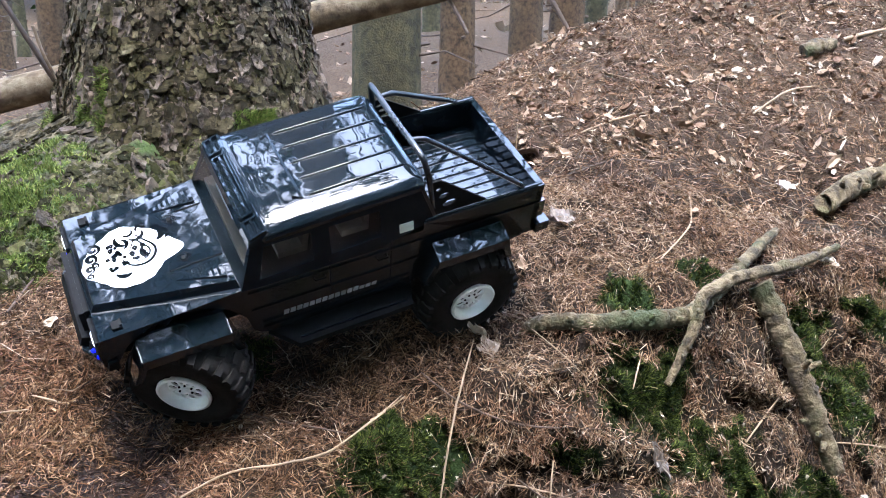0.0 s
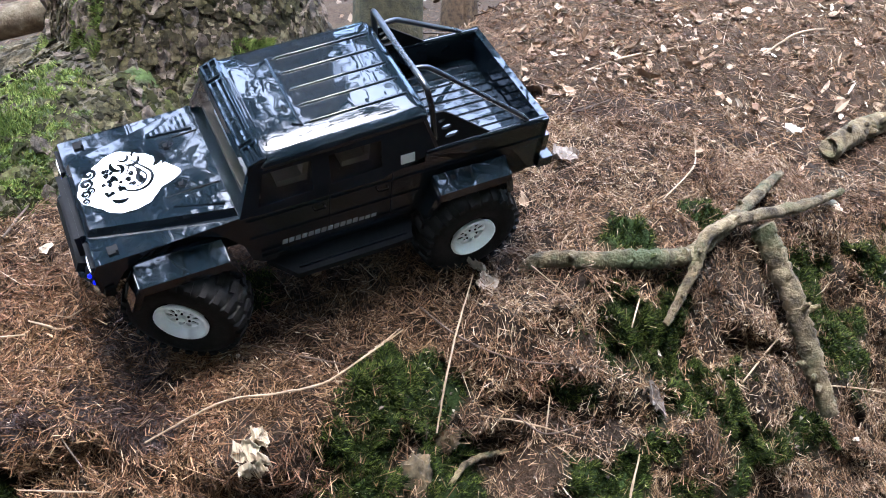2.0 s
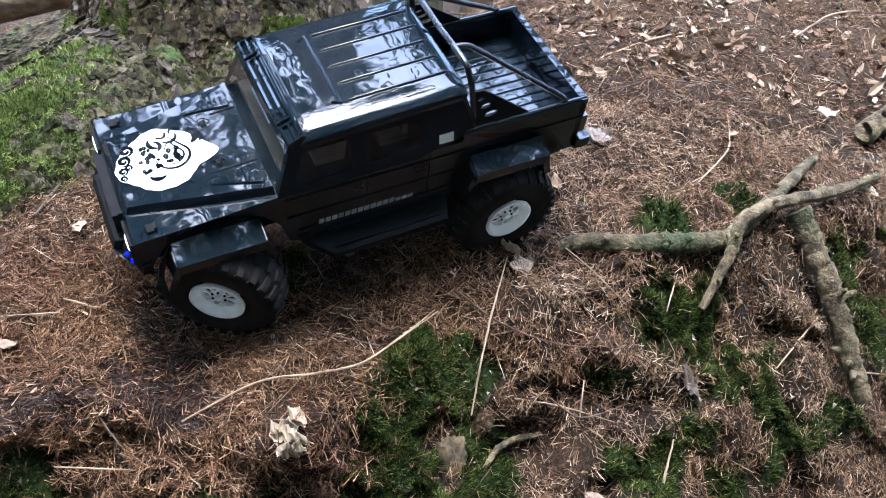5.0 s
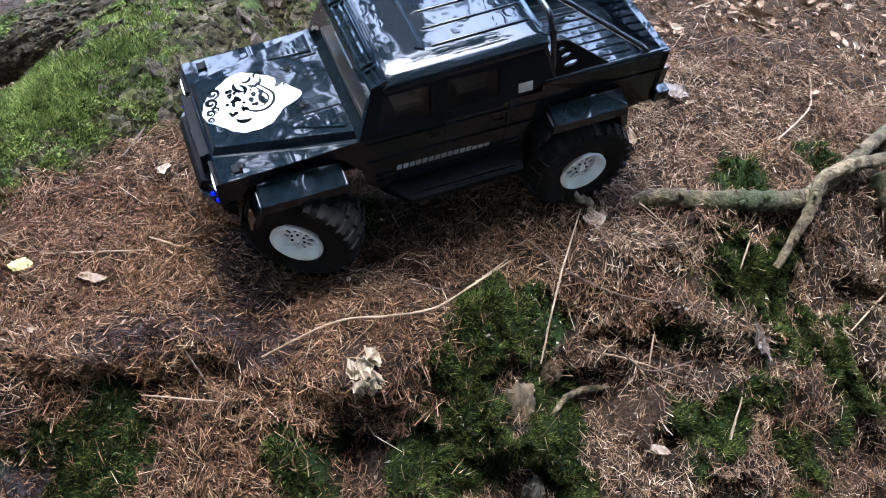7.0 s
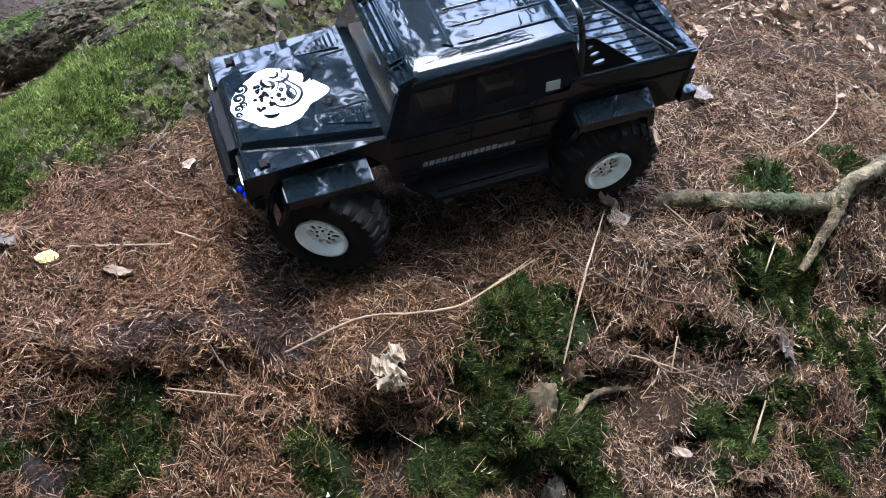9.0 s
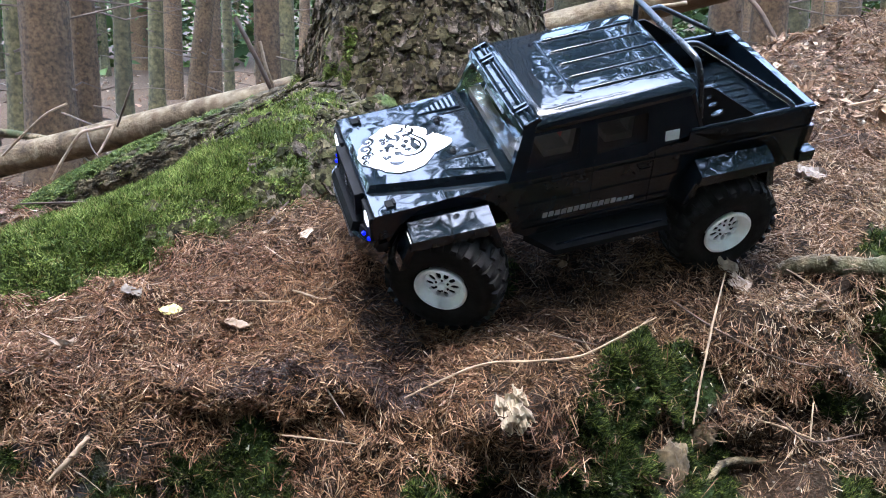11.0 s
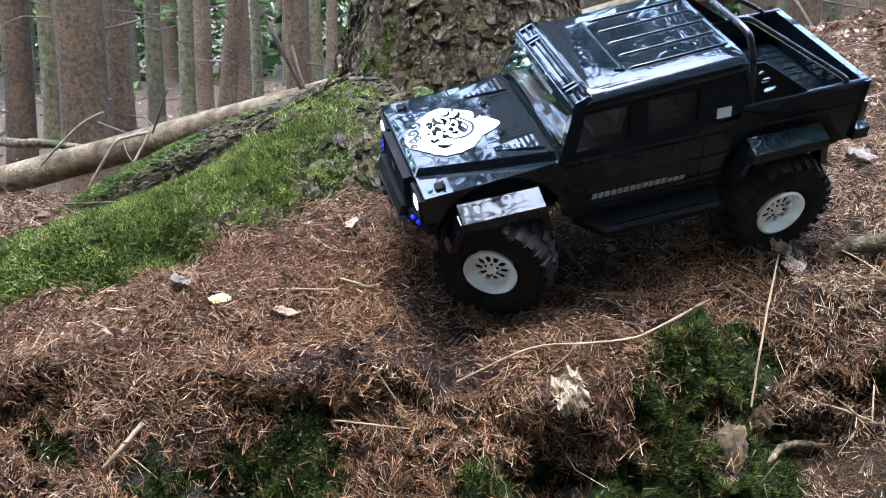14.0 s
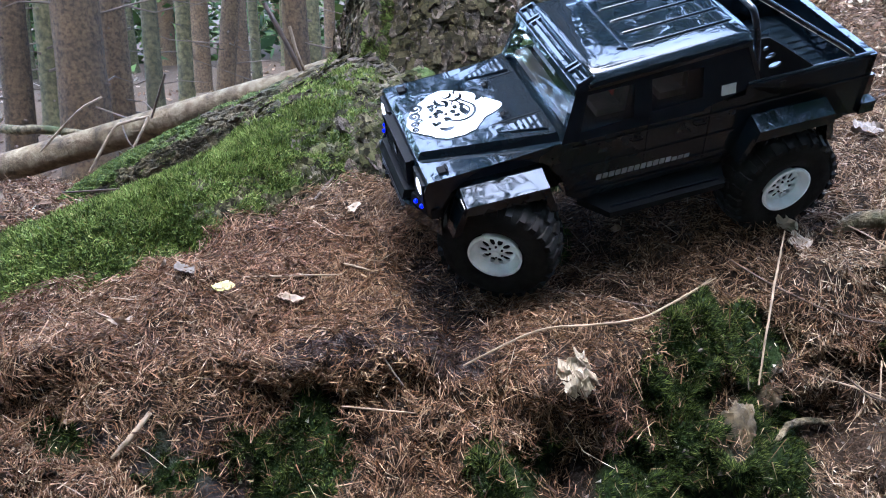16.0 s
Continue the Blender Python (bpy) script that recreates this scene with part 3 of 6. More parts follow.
needle_field("hollow_needle_litter", 20000, -3.0, -1.0, 1.15, 3.3, .034, .0019, 13, "reddish brown litter in the hollow behind the mossy root", RUST_NEEDLE, True, None, .02)
needle_field("valley_needle_litter", 4000, -4.0, 4.0, -3.5, .66, .06, .0022, 8, "coarse brown litter on the slope below", NEEDLE, True)
needle_field("distant_needle_litter", 16000, -3.2, 3.0, 2.3, 5.5, .055, .0022, 7, "brown needle litter on the forest floor", NEEDLE, True)


def moss_field(name, base, normal, length, thick, seed, label, material, ruffle=.3):
    rng = np.random.default_rng(seed)
    n = len(base)
    d = normal + rng.normal(0, ruffle, (n, 3))
    d /= np.linalg.norm(d, axis=1)[:, None]
    long_ = length * rng.uniform(.5, 1.5, n)
    me = slivers(base + d * (long_ * .4)[:, None], d, long_, thick * rng.uniform(.6, 1.4, n), rng.normal(0, .12, n), name, material, True)
    return tagged(new(name, me), label, "moss", kind="stuff")


rng = np.random.default_rng(9)
mx, my = [], []
for cx, cy, rx, ry in MOSS_SPOTS:
    k = int(3900000 * rx * ry)
    ry = ry / (1.3 if cy > np.interp(cx, LIP_X, LIP_Y) else 2.6)
    mx.append(rng.uniform(cx - 1.5 * rx, cx + 1.5 * rx, k))
    my.append(rng.uniform(cy - 1.6 * ry, cy + 1.6 * ry, k))
mx, my = np.concatenate(mx), np.concatenate(my)
keep = rng.uniform(size=len(mx)) < spots(mx, my, MOSS_SPOTS, 11) / 9 * (1 - np.clip(swell(mx, my, HOLLOWS) / .05, 0, .7))
mx, my = mx[keep], my[keep]
base, tx, ty, nn = on_slope(mx, my, np.zeros(len(mx)))
base, tx, ty, nn = (np.repeat(q, 9, 0) for q in (base, tx, ty, nn))   # nine blades to a tuft
turn, open_ = rng.uniform(0, 2 * math.pi, len(base)), rng.uniform(0, 1.1, len(base))
star = tx * np.cos(turn)[:, None] + ty * np.sin(turn)[:, None]
base = base + star * (.0022 * open_)[:, None]
nn = nn * 1.3 + star * open_[:, None] + np.array([0, -.1, .3])
moss_field("ground_moss", base, nn, .0072, .0008, 5, "dark green feathery moss cushions on the bank", MOSS)


# crumbs of soil and grit on the bare patches
rng = np.random.default_rng(33)
cx, cy = rng.uniform(-.95, .95, 60000), rng.uniform(.66, 1.5, 60000)
bare = np.maximum(np.maximum(spots(cx, cy, CLAY_SPOTS, 13), spots(cx, cy, MUD_SPOTS, 15) * .8), steep(cx, cy) * .5)
ok = np.nonzero(rng.uniform(size=len(cx)) < bare)[0][:30000]
base, tx, ty, nn = on_slope(cx[ok], cy[ok], np.zeros(len(ok)))
size = np.minimum(.0020 * rng.lognormal(0, .55, len(ok)), .0042)[:, None]
corner = []
for d in ((1, 0, -.4), (-.5, .9, -.4), (-.5, -.9, -.4), (0, 0, 1)):
    d = np.array(d) + rng.normal(0, .3, (len(ok), 3))
    corner.append(base + size * (tx * d[:, :1] + ty * d[:, 1:2] + nn * d[:, 2:]))
v = np.stack(corner, 1).reshape(-1, 3)
tri = np.array([(0, 1, 3), (1, 2, 3), (2, 0, 3), (0, 2, 1)])
faces = (tri[None] + (np.arange(len(ok)) * 4)[:, None, None]).reshape(-1, 3)
CRUMB = scatter_material("soil_crumbs", [(0.0, (0.03, 0.024, 0.02)), (0.6, (0.10, 0.08, 0.065)), (0.93, (0.2, 0.17, 0.14)), (1.0, (0.42, 0.38, 0.33))], 0.9)
tagged(new("soil_crumbs", fast_mesh("soil_crumbs", v, faces, CRUMB)), "crumbs of grey-brown soil and grit on the bare bank", "soil", kind="stuff")


# curled dead leaves of the upper slope
def leaf_patch(name, count, x0, x1, y0, y1, size, seed, label):
    rng = np.random.default_rng(seed)
    x, y = rng.uniform(x0, x1, count), rng.uniform(y0, y1, count)
    base, tx, ty, nn = on_slope(x, y, rng.uniform(.006, .016, count))
    turn = rng.uniform(0, 2 * math.pi, count)
    a = tx * np.cos(turn)[:, None] + ty * np.sin(turn)[:, None] + nn * rng.normal(0, .35, count)[:, None]
    b = np.cross(nn, a) + nn * rng.normal(0, .35, count)[:, None]
    s = (size * rng.lognormal(0, .35, count))[:, None]
    cup = (s * rng.uniform(-.3, .7, count)[:, None])
    wide = rng.uniform(.5, 1.25, count)[:, None]
    rows = []
    for u, w in ((-1, .08), (-.45, .44), (.15, .52), (.65, .34), (1, .05)):
        for v in (-1, 0, 1):
            rows.append(base + (a * u * .9 + b * w * wide * v + rng.normal(0, .11, (count, 3))) * s + nn * cup * (abs(v) * .7 + u * u * .5))
    v = np.stack(rows, 1).reshape(-1, 3)
    faces = (grid_faces(5, 3)[None] + (np.arange(count) * 15)[:, None, None]).reshape(-1, 4)
    return tagged(new(name, fast_mesh(name, v, faces, DEAD_LEAF)), label, "leaf litter", kind="stuff")


leaf_patch("leaf_litter", 7000, .2, 2.8, 1.62, 3.2, .0088, 21, "pale curled dead leaves strewn over the upper slope")
leaf_patch("hollow_leaf_litter", 2500, -2.8, -.7, 1.1, 3.2, .011, 22, "brown dead leaves behind the mossy root")
leaf_patch("scattered_leaves", 260, -.9, 1.0, .8, 1.9, .0065, 23, "small tan leaf scraps among the needles")
leaf_patch("forest_floor_leaves", 1800, -8, 8, 2.4, 13, .030, 24, "brown leaf litter of the forest floor")


# ---------------------------------------------------------------- the big tree
TREE = (-.445, 1.70)
# root flares: angle, size, half width in degrees, height over which it fades
FLARES = [(-112, .12, 19, .17), (-84, -.05, 9, .10), (-56, .075, 20, .15), (-20, .08, 20, .13), (15, .12, 22, .13), (75, .13, 25, .13), (130, .13, 22, .13), (-165, .16, 20, .14)]


def bark_relief(u, v, size=1.0):
    """Scales of bark: large plates with cracks between, each broken into smaller flakes."""
    u, v = u / size, v / size
    f1, f2, tag, tip = cells(u / .026 + .5 * vnoise(u, v, .013, 51), v / .036 + .5 * vnoise(u + 5, v, .013, 52), 53)
    g1, g2, tag2, tip2 = cells(u / .011 + .4 * vnoise(u, v, .006, 56), v / .015, 54)
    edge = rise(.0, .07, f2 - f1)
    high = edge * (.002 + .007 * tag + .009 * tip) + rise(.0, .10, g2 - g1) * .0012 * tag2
    # tone differs by plate and flake, and is darkened in the recessed cracks
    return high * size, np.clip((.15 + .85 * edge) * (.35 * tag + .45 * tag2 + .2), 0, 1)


def bark_tones(me, flake, moss):
    for attr, values in (("flake", flake), ("moss", moss)):
        me.attributes.new(attr, "FLOAT", "POINT").data.foreach_set("value", np.asarray(values, np.float32).ravel())


def trunk_radius(a, z):
    """Radius of the trunk and its root flares at an angle and a height."""
    h = np.maximum(z - .46, -.25)
    r = .192 - .011 * np.minimum(h, 6) + .085 * np.exp(-np.maximum(h, -.1) / .24)
    for deg, size, wide, fade in FLARES:
        d = (np.degrees(a) - deg + 180) % 360 - 180
        r = r + size * np.exp(-(d / wide) ** 2) * np.exp(-np.maximum(h, -.1) / fade)
    return r + bark_relief(a * .21, z)[0] + .008 * vnoise(a * .21, z * .4, .08, 55)


def tree_point(a, z):
    r = trunk_radius(a, z)
    return np.stack([TREE[0] + r * np.cos(a), TREE[1] + r * np.sin(a), z], -1)


zs = np.concatenate([np.arange(.30, 1.15, .0045), np.linspace(1.16, 1.6, 24), np.linspace(1.7, 11.0, 20)])
an = np.concatenate([np.radians(np.linspace(-190, 12, 290)), np.radians(np.linspace(16, 166, 40))])
A, Z = np.meshgrid(an, zs)
trunk_mesh = fast_mesh("trunk", tree_point(A, Z).reshape(-1, 3), grid_faces(len(zs), len(an), True), BARK)
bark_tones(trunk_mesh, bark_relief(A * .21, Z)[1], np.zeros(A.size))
big_tree = thing("old_spruce_tree", Matrix(), "massive old conifer with scaly grey-brown bark and mossy roots", "tree")
part("trunk", trunk_mesh, big_tree)


def lushness(p, nrm, far, bias, seed, lean):
    """How thickly moss grows on a root: more on top and towards its end, in clumps."""
    return bias + .9 * vnoise(p[..., 0] + p[..., 1], p[..., 2] * 1.3 + p[..., 1], .08, seed) + .9 * vnoise(p[..., 0] - p[..., 2], p[..., 1] + p[..., 2], .022, seed + 5) + 1.3 * nrm[..., 2] + 3.5 * (far - .43) + lean * nrm[..., 0]


def root(name, path, radii, parent, seed, bias, lean=0.0, steps=64):
    line = glide(path, steps)
    rr = np.interp(np.linspace(0, len(radii) - 1, len(line)), range(len(radii)), radii)
    n = 200
    rows, flake, lush = [], [], []
    for i, p in enumerate(line):
        d = line[min(i + 1, len(line) - 1)] - line[max(i - 1, 0)]
        d = d / np.linalg.norm(d)
        s = np.cross(d, (0, 0, 1.0))
        s /= np.linalg.norm(s)
        u = np.cross(s, d)
        a = np.radians(np.concatenate([np.linspace(-45, 225, 165), np.linspace(229, 311, 35)]))
        arc = i * np.linalg.norm(line[1] - line[0])
        high, tone = bark_relief(a * .15 + seed, np.full(n, arc), 1.1)
        r = rr[i] * (1 + .07 * np.sin(2 * a + arc * 3) + .05 * vnoise(np.cos(a) * 2, np.full(n, arc) + np.sin(a), .25, seed)) + high * .6
        out = s * np.cos(a)[:, None] + u * np.sin(a)[:, None]
        rows.append(p + out * r[:, None])
        flake.append(tone)
        lush.append(rise(.25, .7, lushness(rows[-1], out, i / len(line), bias, seed, lean)))
    rows = np.array(rows)
    me = fast_mesh(name, rows.reshape(-1, 3), grid_faces(len(rows), n, True), ROOT_BARK)
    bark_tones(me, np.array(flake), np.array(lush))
    part(name, me, parent, "moss-covered surface root")
    return rows


long_root = root("root", [(-.50, 1.62, .50), (-.62, 1.375, .415), (-.715, 1.23, .352), (-.80, 1.115, .317), (-.92, 1.015, .279), (-1.3, .90, .17)], [.20, .176, .154, .135, .115, .08], big_tree, 61, .02)
back_root = root("root", [(-.60, 1.78, .58), (-.95, 1.85, .53), (-1.18, 1.85, .455), (-1.36, 1.83, .375), (-1.55, 1.80, .28)], [.13, .072, .064, .056, .03], big_tree, 62, -.40, 0.0, 40)
front_root = root("root", [(-.42, 1.64, .56), (-.325, 1.525, .485), (-.26, 1.465, .425), (-.20, 1.41, .38)], [.17, .125, .085, .05], big_tree, 63, .45, .5)


def root_moss(name, rows, lo, hi, count, seed, bias, lean=0.0, length=.0052, material=MOSS_LIGHT):
    rng = np.random.default_rng(seed)
    k, n = rows.shape[0], rows.shape[1]
    i, j = rng.uniform(lo * (k - 1), hi * (k - 1), count), rng.integers(0, 165, count)
    i0 = i.astype(int)
    f = (i - i0)[:, None]
    p = rows[i0, j] * (1 - f) + rows[np.minimum(i0 + 1, k - 1), j] * f
    c = rows.mean(1)
    nrm = p - (c[i0] * (1 - f) + c[np.minimum(i0 + 1, k - 1)] * f)
    nrm /= np.linalg.norm(nrm, axis=1)[:, None]
    ok = (rng.uniform(size=count) < lushness(p, nrm, i / k, bias, seed, lean)) & (nrm[:, 2] > -.5) & (nrm[:, 1] < .6)
    moss_field(name, p[ok], nrm[ok] + np.array([0, -.15, .1]), length, .0011, seed, "bright green moss covering a surface root", material, .7)


root_moss("root_moss", long_root, .12, .90, 190000, 61, .02, 0.0, .0085)
root_moss("thin_root_moss", back_root, .15, .95, 20000, 62, -.40)
root_moss("buttress_moss", front_root, .10, .99, 45000, 63, .45, .5)

# moss on the buttresses of the trunk
rng = np.random.default_rng(73)
for name, a0, a1, z0, z1, k in (("trunk_foot_moss", -132, -112, .58, .74, 9000), ("side_buttress_moss", -180, -140, .45, .66, 5000), ("front_buttress_moss", -78, -45, .46, .66, 22000)):
    a, z = np.radians(rng.uniform(a0, a1, k)), rng.uniform(z0, z1, k)
    keep = rng.uniform(size=k) < .75 + 1.2 * vnoise(a * .3, z, .05, 74) - .8 * (z - z0) / (z1 - z0)
    a, z = a[keep], z[keep]
    p = tree_point(a, z)
    e = tree_point(a, z + .02) - p
    g = tree_point(a + .03, z) - p
    nrm = np.cross(g, e)
    nrm /= np.linalg.norm(nrm, axis=1)[:, None]
    moss_field(name, p, nrm + np.array([0, 0, .25]), .011, .0010, 75, "bright green moss on the tree's buttress", MOSS_LIGHT)

# flakes of bark: small, thin, torn, each a little lifted
def flakes(name, p, out, up, seed, parent, material, label=""):
    rng = np.random.default_rng(seed)
    n, k = len(p), 7
    side = np.cross(up, out)
    side /= np.linalg.norm(side, axis=1)[:, None]
    up = np.cross(out, side)
    lift = rng.normal(0, .10, (n, 2)) + np.array([0, .13])
    out = out + side * lift[:, :1] + up * lift[:, 1:]
    out /= np.linalg.norm(out, axis=1)[:, None]
    side = np.cross(up, out)
    up = np.cross(out, side)
    w, h = .0060 * rng.lognormal(0, .35, n), .0064 * rng.lognormal(0, .35, n)
    big = 1 + .7 * (rng.uniform(size=n) < .12)
    w, h = w * big, h * big
    thick = rng.uniform(.0005, .0020, n)
    low, high = [], []
    for i in range(k):
        a = 2 * math.pi * (i + rng.uniform(-.3, .3, n)) / k
        q = rng.uniform(.4, 1.3, n)
        x, y = (w * q * np.cos(a))[:, None], (h * q * np.sin(a))[:, None]
        low.append(p + side * x * .7 + up * y * .7 - out * .002)
        high.append(p + side * x + up * y + out * (thick * rng.uniform(.6, 1.3, n))[:, None])
    v = np.stack(low + high, 1).reshape(-1, 3)
    tri = []
    for i in range(k):
        j = (i + 1) % k
        tri += [(i, j, k + j), (i, k + j, k + i)]
    tri += [(k, k + i, k + i + 1) for i in range(1, k - 1)]
    faces = (np.array(tri)[None] + (np.arange(n) * 2 * k)[:, None, None]).reshape(-1, 3)
    ob = part(name, fast_mesh(name, v, faces, material), parent, label)
    return tagged(ob, label, kind="stuff")


FLAKE_BARK = scatter_material("flaking_bark", [(0.0, (0.022, 0.0175, 0.012)), (0.45, (0.053, 0.043, 0.027)), (0.85, (0.094, 0.078, 0.050)), (1.0, (0.17, 0.148, 0.105))], 0.85, (0.55, 0.58, 0.42), 12.0, 110.0)
# root flakes: a greener copy of the trunk's, darkened to paint in shade
SHADED_ROOT_FLAKE = scatter_material("shaded_mossy_flakes", [(0.0, (0.012, 0.011, 0.006)), (0.45, (0.032, 0.029, 0.015)), (0.85, (0.062, 0.056, 0.030)), (1.0, (0.125, 0.112, 0.070))], 0.9, (0.60, 0.72, 0.40), 9.0, 110.0)
rng = np.random.default_rng(88)
a, z = np.radians(rng.uniform(-170, -5, 9000)), rng.uniform(.44, 1.04, 9000)
p = tree_point(a, z)
g, e = tree_point(a + .06, z) - p, tree_point(a, z + .02) - p
out = np.stack([np.cos(a), np.sin(a), a * 0 + .1], -1)
flakes("flaking_bark", p, out, np.broadcast_to(np.array([0, 0, 1.0]), p.shape), 5, big_tree, FLAKE_BARK)
for rows, seed, bias, lean, count in ((long_root, 61, .02, 0.0, 14000), (front_root, 63, .45, .5, 3500)):
    i, j = rng.integers(0, int(rows.shape[0] * .97), count), rng.integers(0, 165, count)
    p, c = rows[i, j], rows.mean(1)[i]
    out = p - c
    out /= np.linalg.norm(out, axis=1)[:, None]
    along = rows[np.minimum(i + 2, len(rows) - 1), j] - p + 1e-6
    ok = (rng.uniform(size=count) > lushness(p, out, i / len(rows), bias, seed, lean) * 1.6 - .1) & (out[:, 1] < .7)
    flakes("flaking_bark", p[ok], out[ok], along[ok] / np.linalg.norm(along[ok], axis=1)[:, None], seed, big_tree, SHADED_ROOT_FLAKE)

# loose bark plates
plate_meshes = []
for k in range(6):
    bm = bmesh.new()
    r = random.Random(80 + k)
    n = 11
    rim = [(math.cos(2 * math.pi * i / n) * q, math.sin(2 * math.pi * i / n) * q) for i, q in ((i, r.uniform(.45, 1.2)) for i in range(n))]
    low = [bm.verts.new((x * .0125, y * .016, 0)) for x, y in rim]
    high = [bm.verts.new((x * .012, y * .0155, .0022 + .0035 * (abs(x) + .6 * abs(y)))) for x, y in rim]
    mid = bm.verts.new((0, 0, .0024))
    for i in range(n):
        j = (i + 1) % n
        bm.faces.new((low[i], low[j], high[j], high[i]))
        bm.faces.new((high[i], high[j], mid))
    plate_meshes.append(finish(bm, "bark_plate", PLATE_BARK))
r = random.Random(91)
for k in range(290):
    if k < 190:
        a, z = radians(r.uniform(-165, -15)), r.uniform(.58, 1.12)
        p = Vector(tree_point(np.array([a]), np.array([z]))[0])
        out = Vector((math.cos(a), math.sin(a), .12)).normalized()
    else:
        i, q = r.randrange(20, 105), r.randrange(0, 165)
        p = Vector(long_root[i, q])
        out = (p - Vector(long_root[i].mean(0))).normalized()
        if out.z < -.2 or out.y > .5 or r.random() < .4:
            continue
    m = out.to_track_quat("Z", "Y").to_matrix().to_4x4()
    m.translation = p - out * .001
    ob = part("bark_plate", plate_meshes[k % 6], big_tree, at=m @ pose(0, 0, 0, r.uniform(-16, 16), r.uniform(-16, 16), r.uniform(-25, 25)))
    ob.scale = [r.uniform(.6, 1.3)] * 3


# ---------------------------------------------------------------- spruces of the wood
def spruce(x, y, radius, lean, material, label, seed, branches=False):
    r = random.Random(seed)
    z0 = float(ground(x, y)) - .08
    tree = thing("spruce_tree", pose(x, y, z0), label, "tree", "spruces of the wood")
    bm = bmesh.new()
    tall = r.uniform(10, 13)
    hs = [0, .06, .15, .3, .6, 1, 1.6, 2.4, 3.4, 5, 7, tall]
    path = [(lean * h + .01 * math.sin(h * 2 + seed), .012 * math.cos(h * 1.7 + seed), h) for h in hs]
    rad = [radius * (1 + .45 * math.exp(-h / .1)) * (1 - .85 * h / (tall + 1)) for h in hs]
    add_tube(bm, path, rad, 18, .03, seed)
    part("trunk", finish(bm, "trunk", material, 50), tree)
    for k in range(30 if branches else 0):
        h = r.uniform(.20, 2.6)
        a = r.uniform(0, 2 * math.pi)
        d = Vector((math.cos(a), math.sin(a), r.uniform(-.35, .25)))
        p = Vector((lean * h, 0, h)) + d * radius * .7
        bm = bmesh.new()
        if k < 15:
            q = p + d * r.uniform(.15, .8)
            w = (p + q) / 2 + Vector((0, 0, r.uniform(-.06, .05)))
            add_tube(bm, [p, w, q], [.006, .004, .0015], 5)
            part("dead_branch", finish(bm, "dead_branch", DARK_TWIG), tree, "bare broken dead branch")
        else:
            add_tube(bm, [p, p + d * radius * .5], [.011, .006], 5)
            part("branch_stub", finish(bm, "branch_stub", DARK_TWIG), tree)
    return tree


TREES = [(-3.22, 3.88, .077, 0, 0), (-4.28, 5.59, .075, 0, 1), (-2.74, 3.74, .123, .004, 0), (-2.80, 4.17, .07, 0, 0), (-3.65, 6.0, .066, 0, 1), (-3.92, 7.0, .07, 0, 1), (-3.25, 6.3, .075, .12, 0),
         (-3.51, 7.2, .09, 0, 0), (-3.78, 8.17, .054, 0, 1), (-1.83, 4.3, .07, .01, 0), (-3.23, 8.4, .09, 0, 1), (-3.71, 10.35, .074, 0, 0), (.52, 4.5, .089, .02, 0), (.75, 4.66, .096, .02, 0), (1.12, 5.81, .076, .03, 1),
         (2.16, 9.68, .067, .02, 0), (2.54, 10.62, .074, .02, 0), (1.69, 6.7, .082, .03, 0), (-.16, 3.58, .145, .02, 1), (.15, 4.18, .087, .01, 0), (1.34, 4.6, .084, .02, 1), (-.42, 6.4, .08, .01, 0), (.05, 8.0, .09, .01, 1)]
for k, (x, y, rad, lean, green) in enumerate(TREES):
    spruce(x, y, rad, lean, GREEN_BARK if green else FAR_BARK, "slender spruce trunk with green algae on its bark" if green else "straight brown spruce trunk with stubs of dead branches", 200 + k, True)
r = random.Random(17)
for k in range(95):
    a, d = r.uniform(-62, 62), r.uniform(9, 32)
    x, y = d * math.sin(radians(a)), d * math.cos(radians(a))
    if abs(x - .3) < .5 and y < 9:
        continue
    green = r.random() < .4
    spruce(x, y, r.uniform(.07, .16), r.uniform(-.02, .02), GREEN_BARK if green else FAR_BARK, "distant spruce trunk in the wood", 300 + k)
for k in range(16):
    a, d = r.uniform(80, 280), r.uniform(3.5, 9)
    spruce(d * math.sin(radians(a)), 1 + d * math.cos(radians(a)), r.uniform(.09, .16), r.uniform(-.02, .02), FAR_BARK, "spruce trunk in the wood below the bank", 400 + k)


def foliage(name, count, place, size, seed, label, material, slim=.16):
    """Sprays of needles, each a bent blade."""
    rng = np.random.default_rng(seed)
    c = place(rng, count)
    n = len(c)
    d = rng.normal(size=(n, 3)) * np.array([1, 1, .35])
    d /= np.linalg.norm(d, axis=1)[:, None]
    s = np.cross(d, rng.normal(size=(n, 3)))
    s /= np.linalg.norm(s, axis=1)[:, None]
    long_ = (size * rng.lognormal(0, .4, n))[:, None]
    rows = [c - d * long_ * .5, c + s * long_ * slim, c + d * long_ * .5 - np.array([0, 0, 1]) * long_ * .15, c - s * long_ * slim]
    v = np.stack(rows, 1).reshape(-1, 3)
    faces = np.arange(4 * n).reshape(-1, 4)
    return tagged(new(name, fast_mesh(name, v, faces, material)), label, "foliage", kind="stuff")


LEAFY = scatter_material("spruce_sprays", [(0.0, (0.018, 0.036, 0.011)), (0.6, (0.050, 0.084, 0.024)), (1.0, (0.115, 0.155, 0.045))], 0.7)


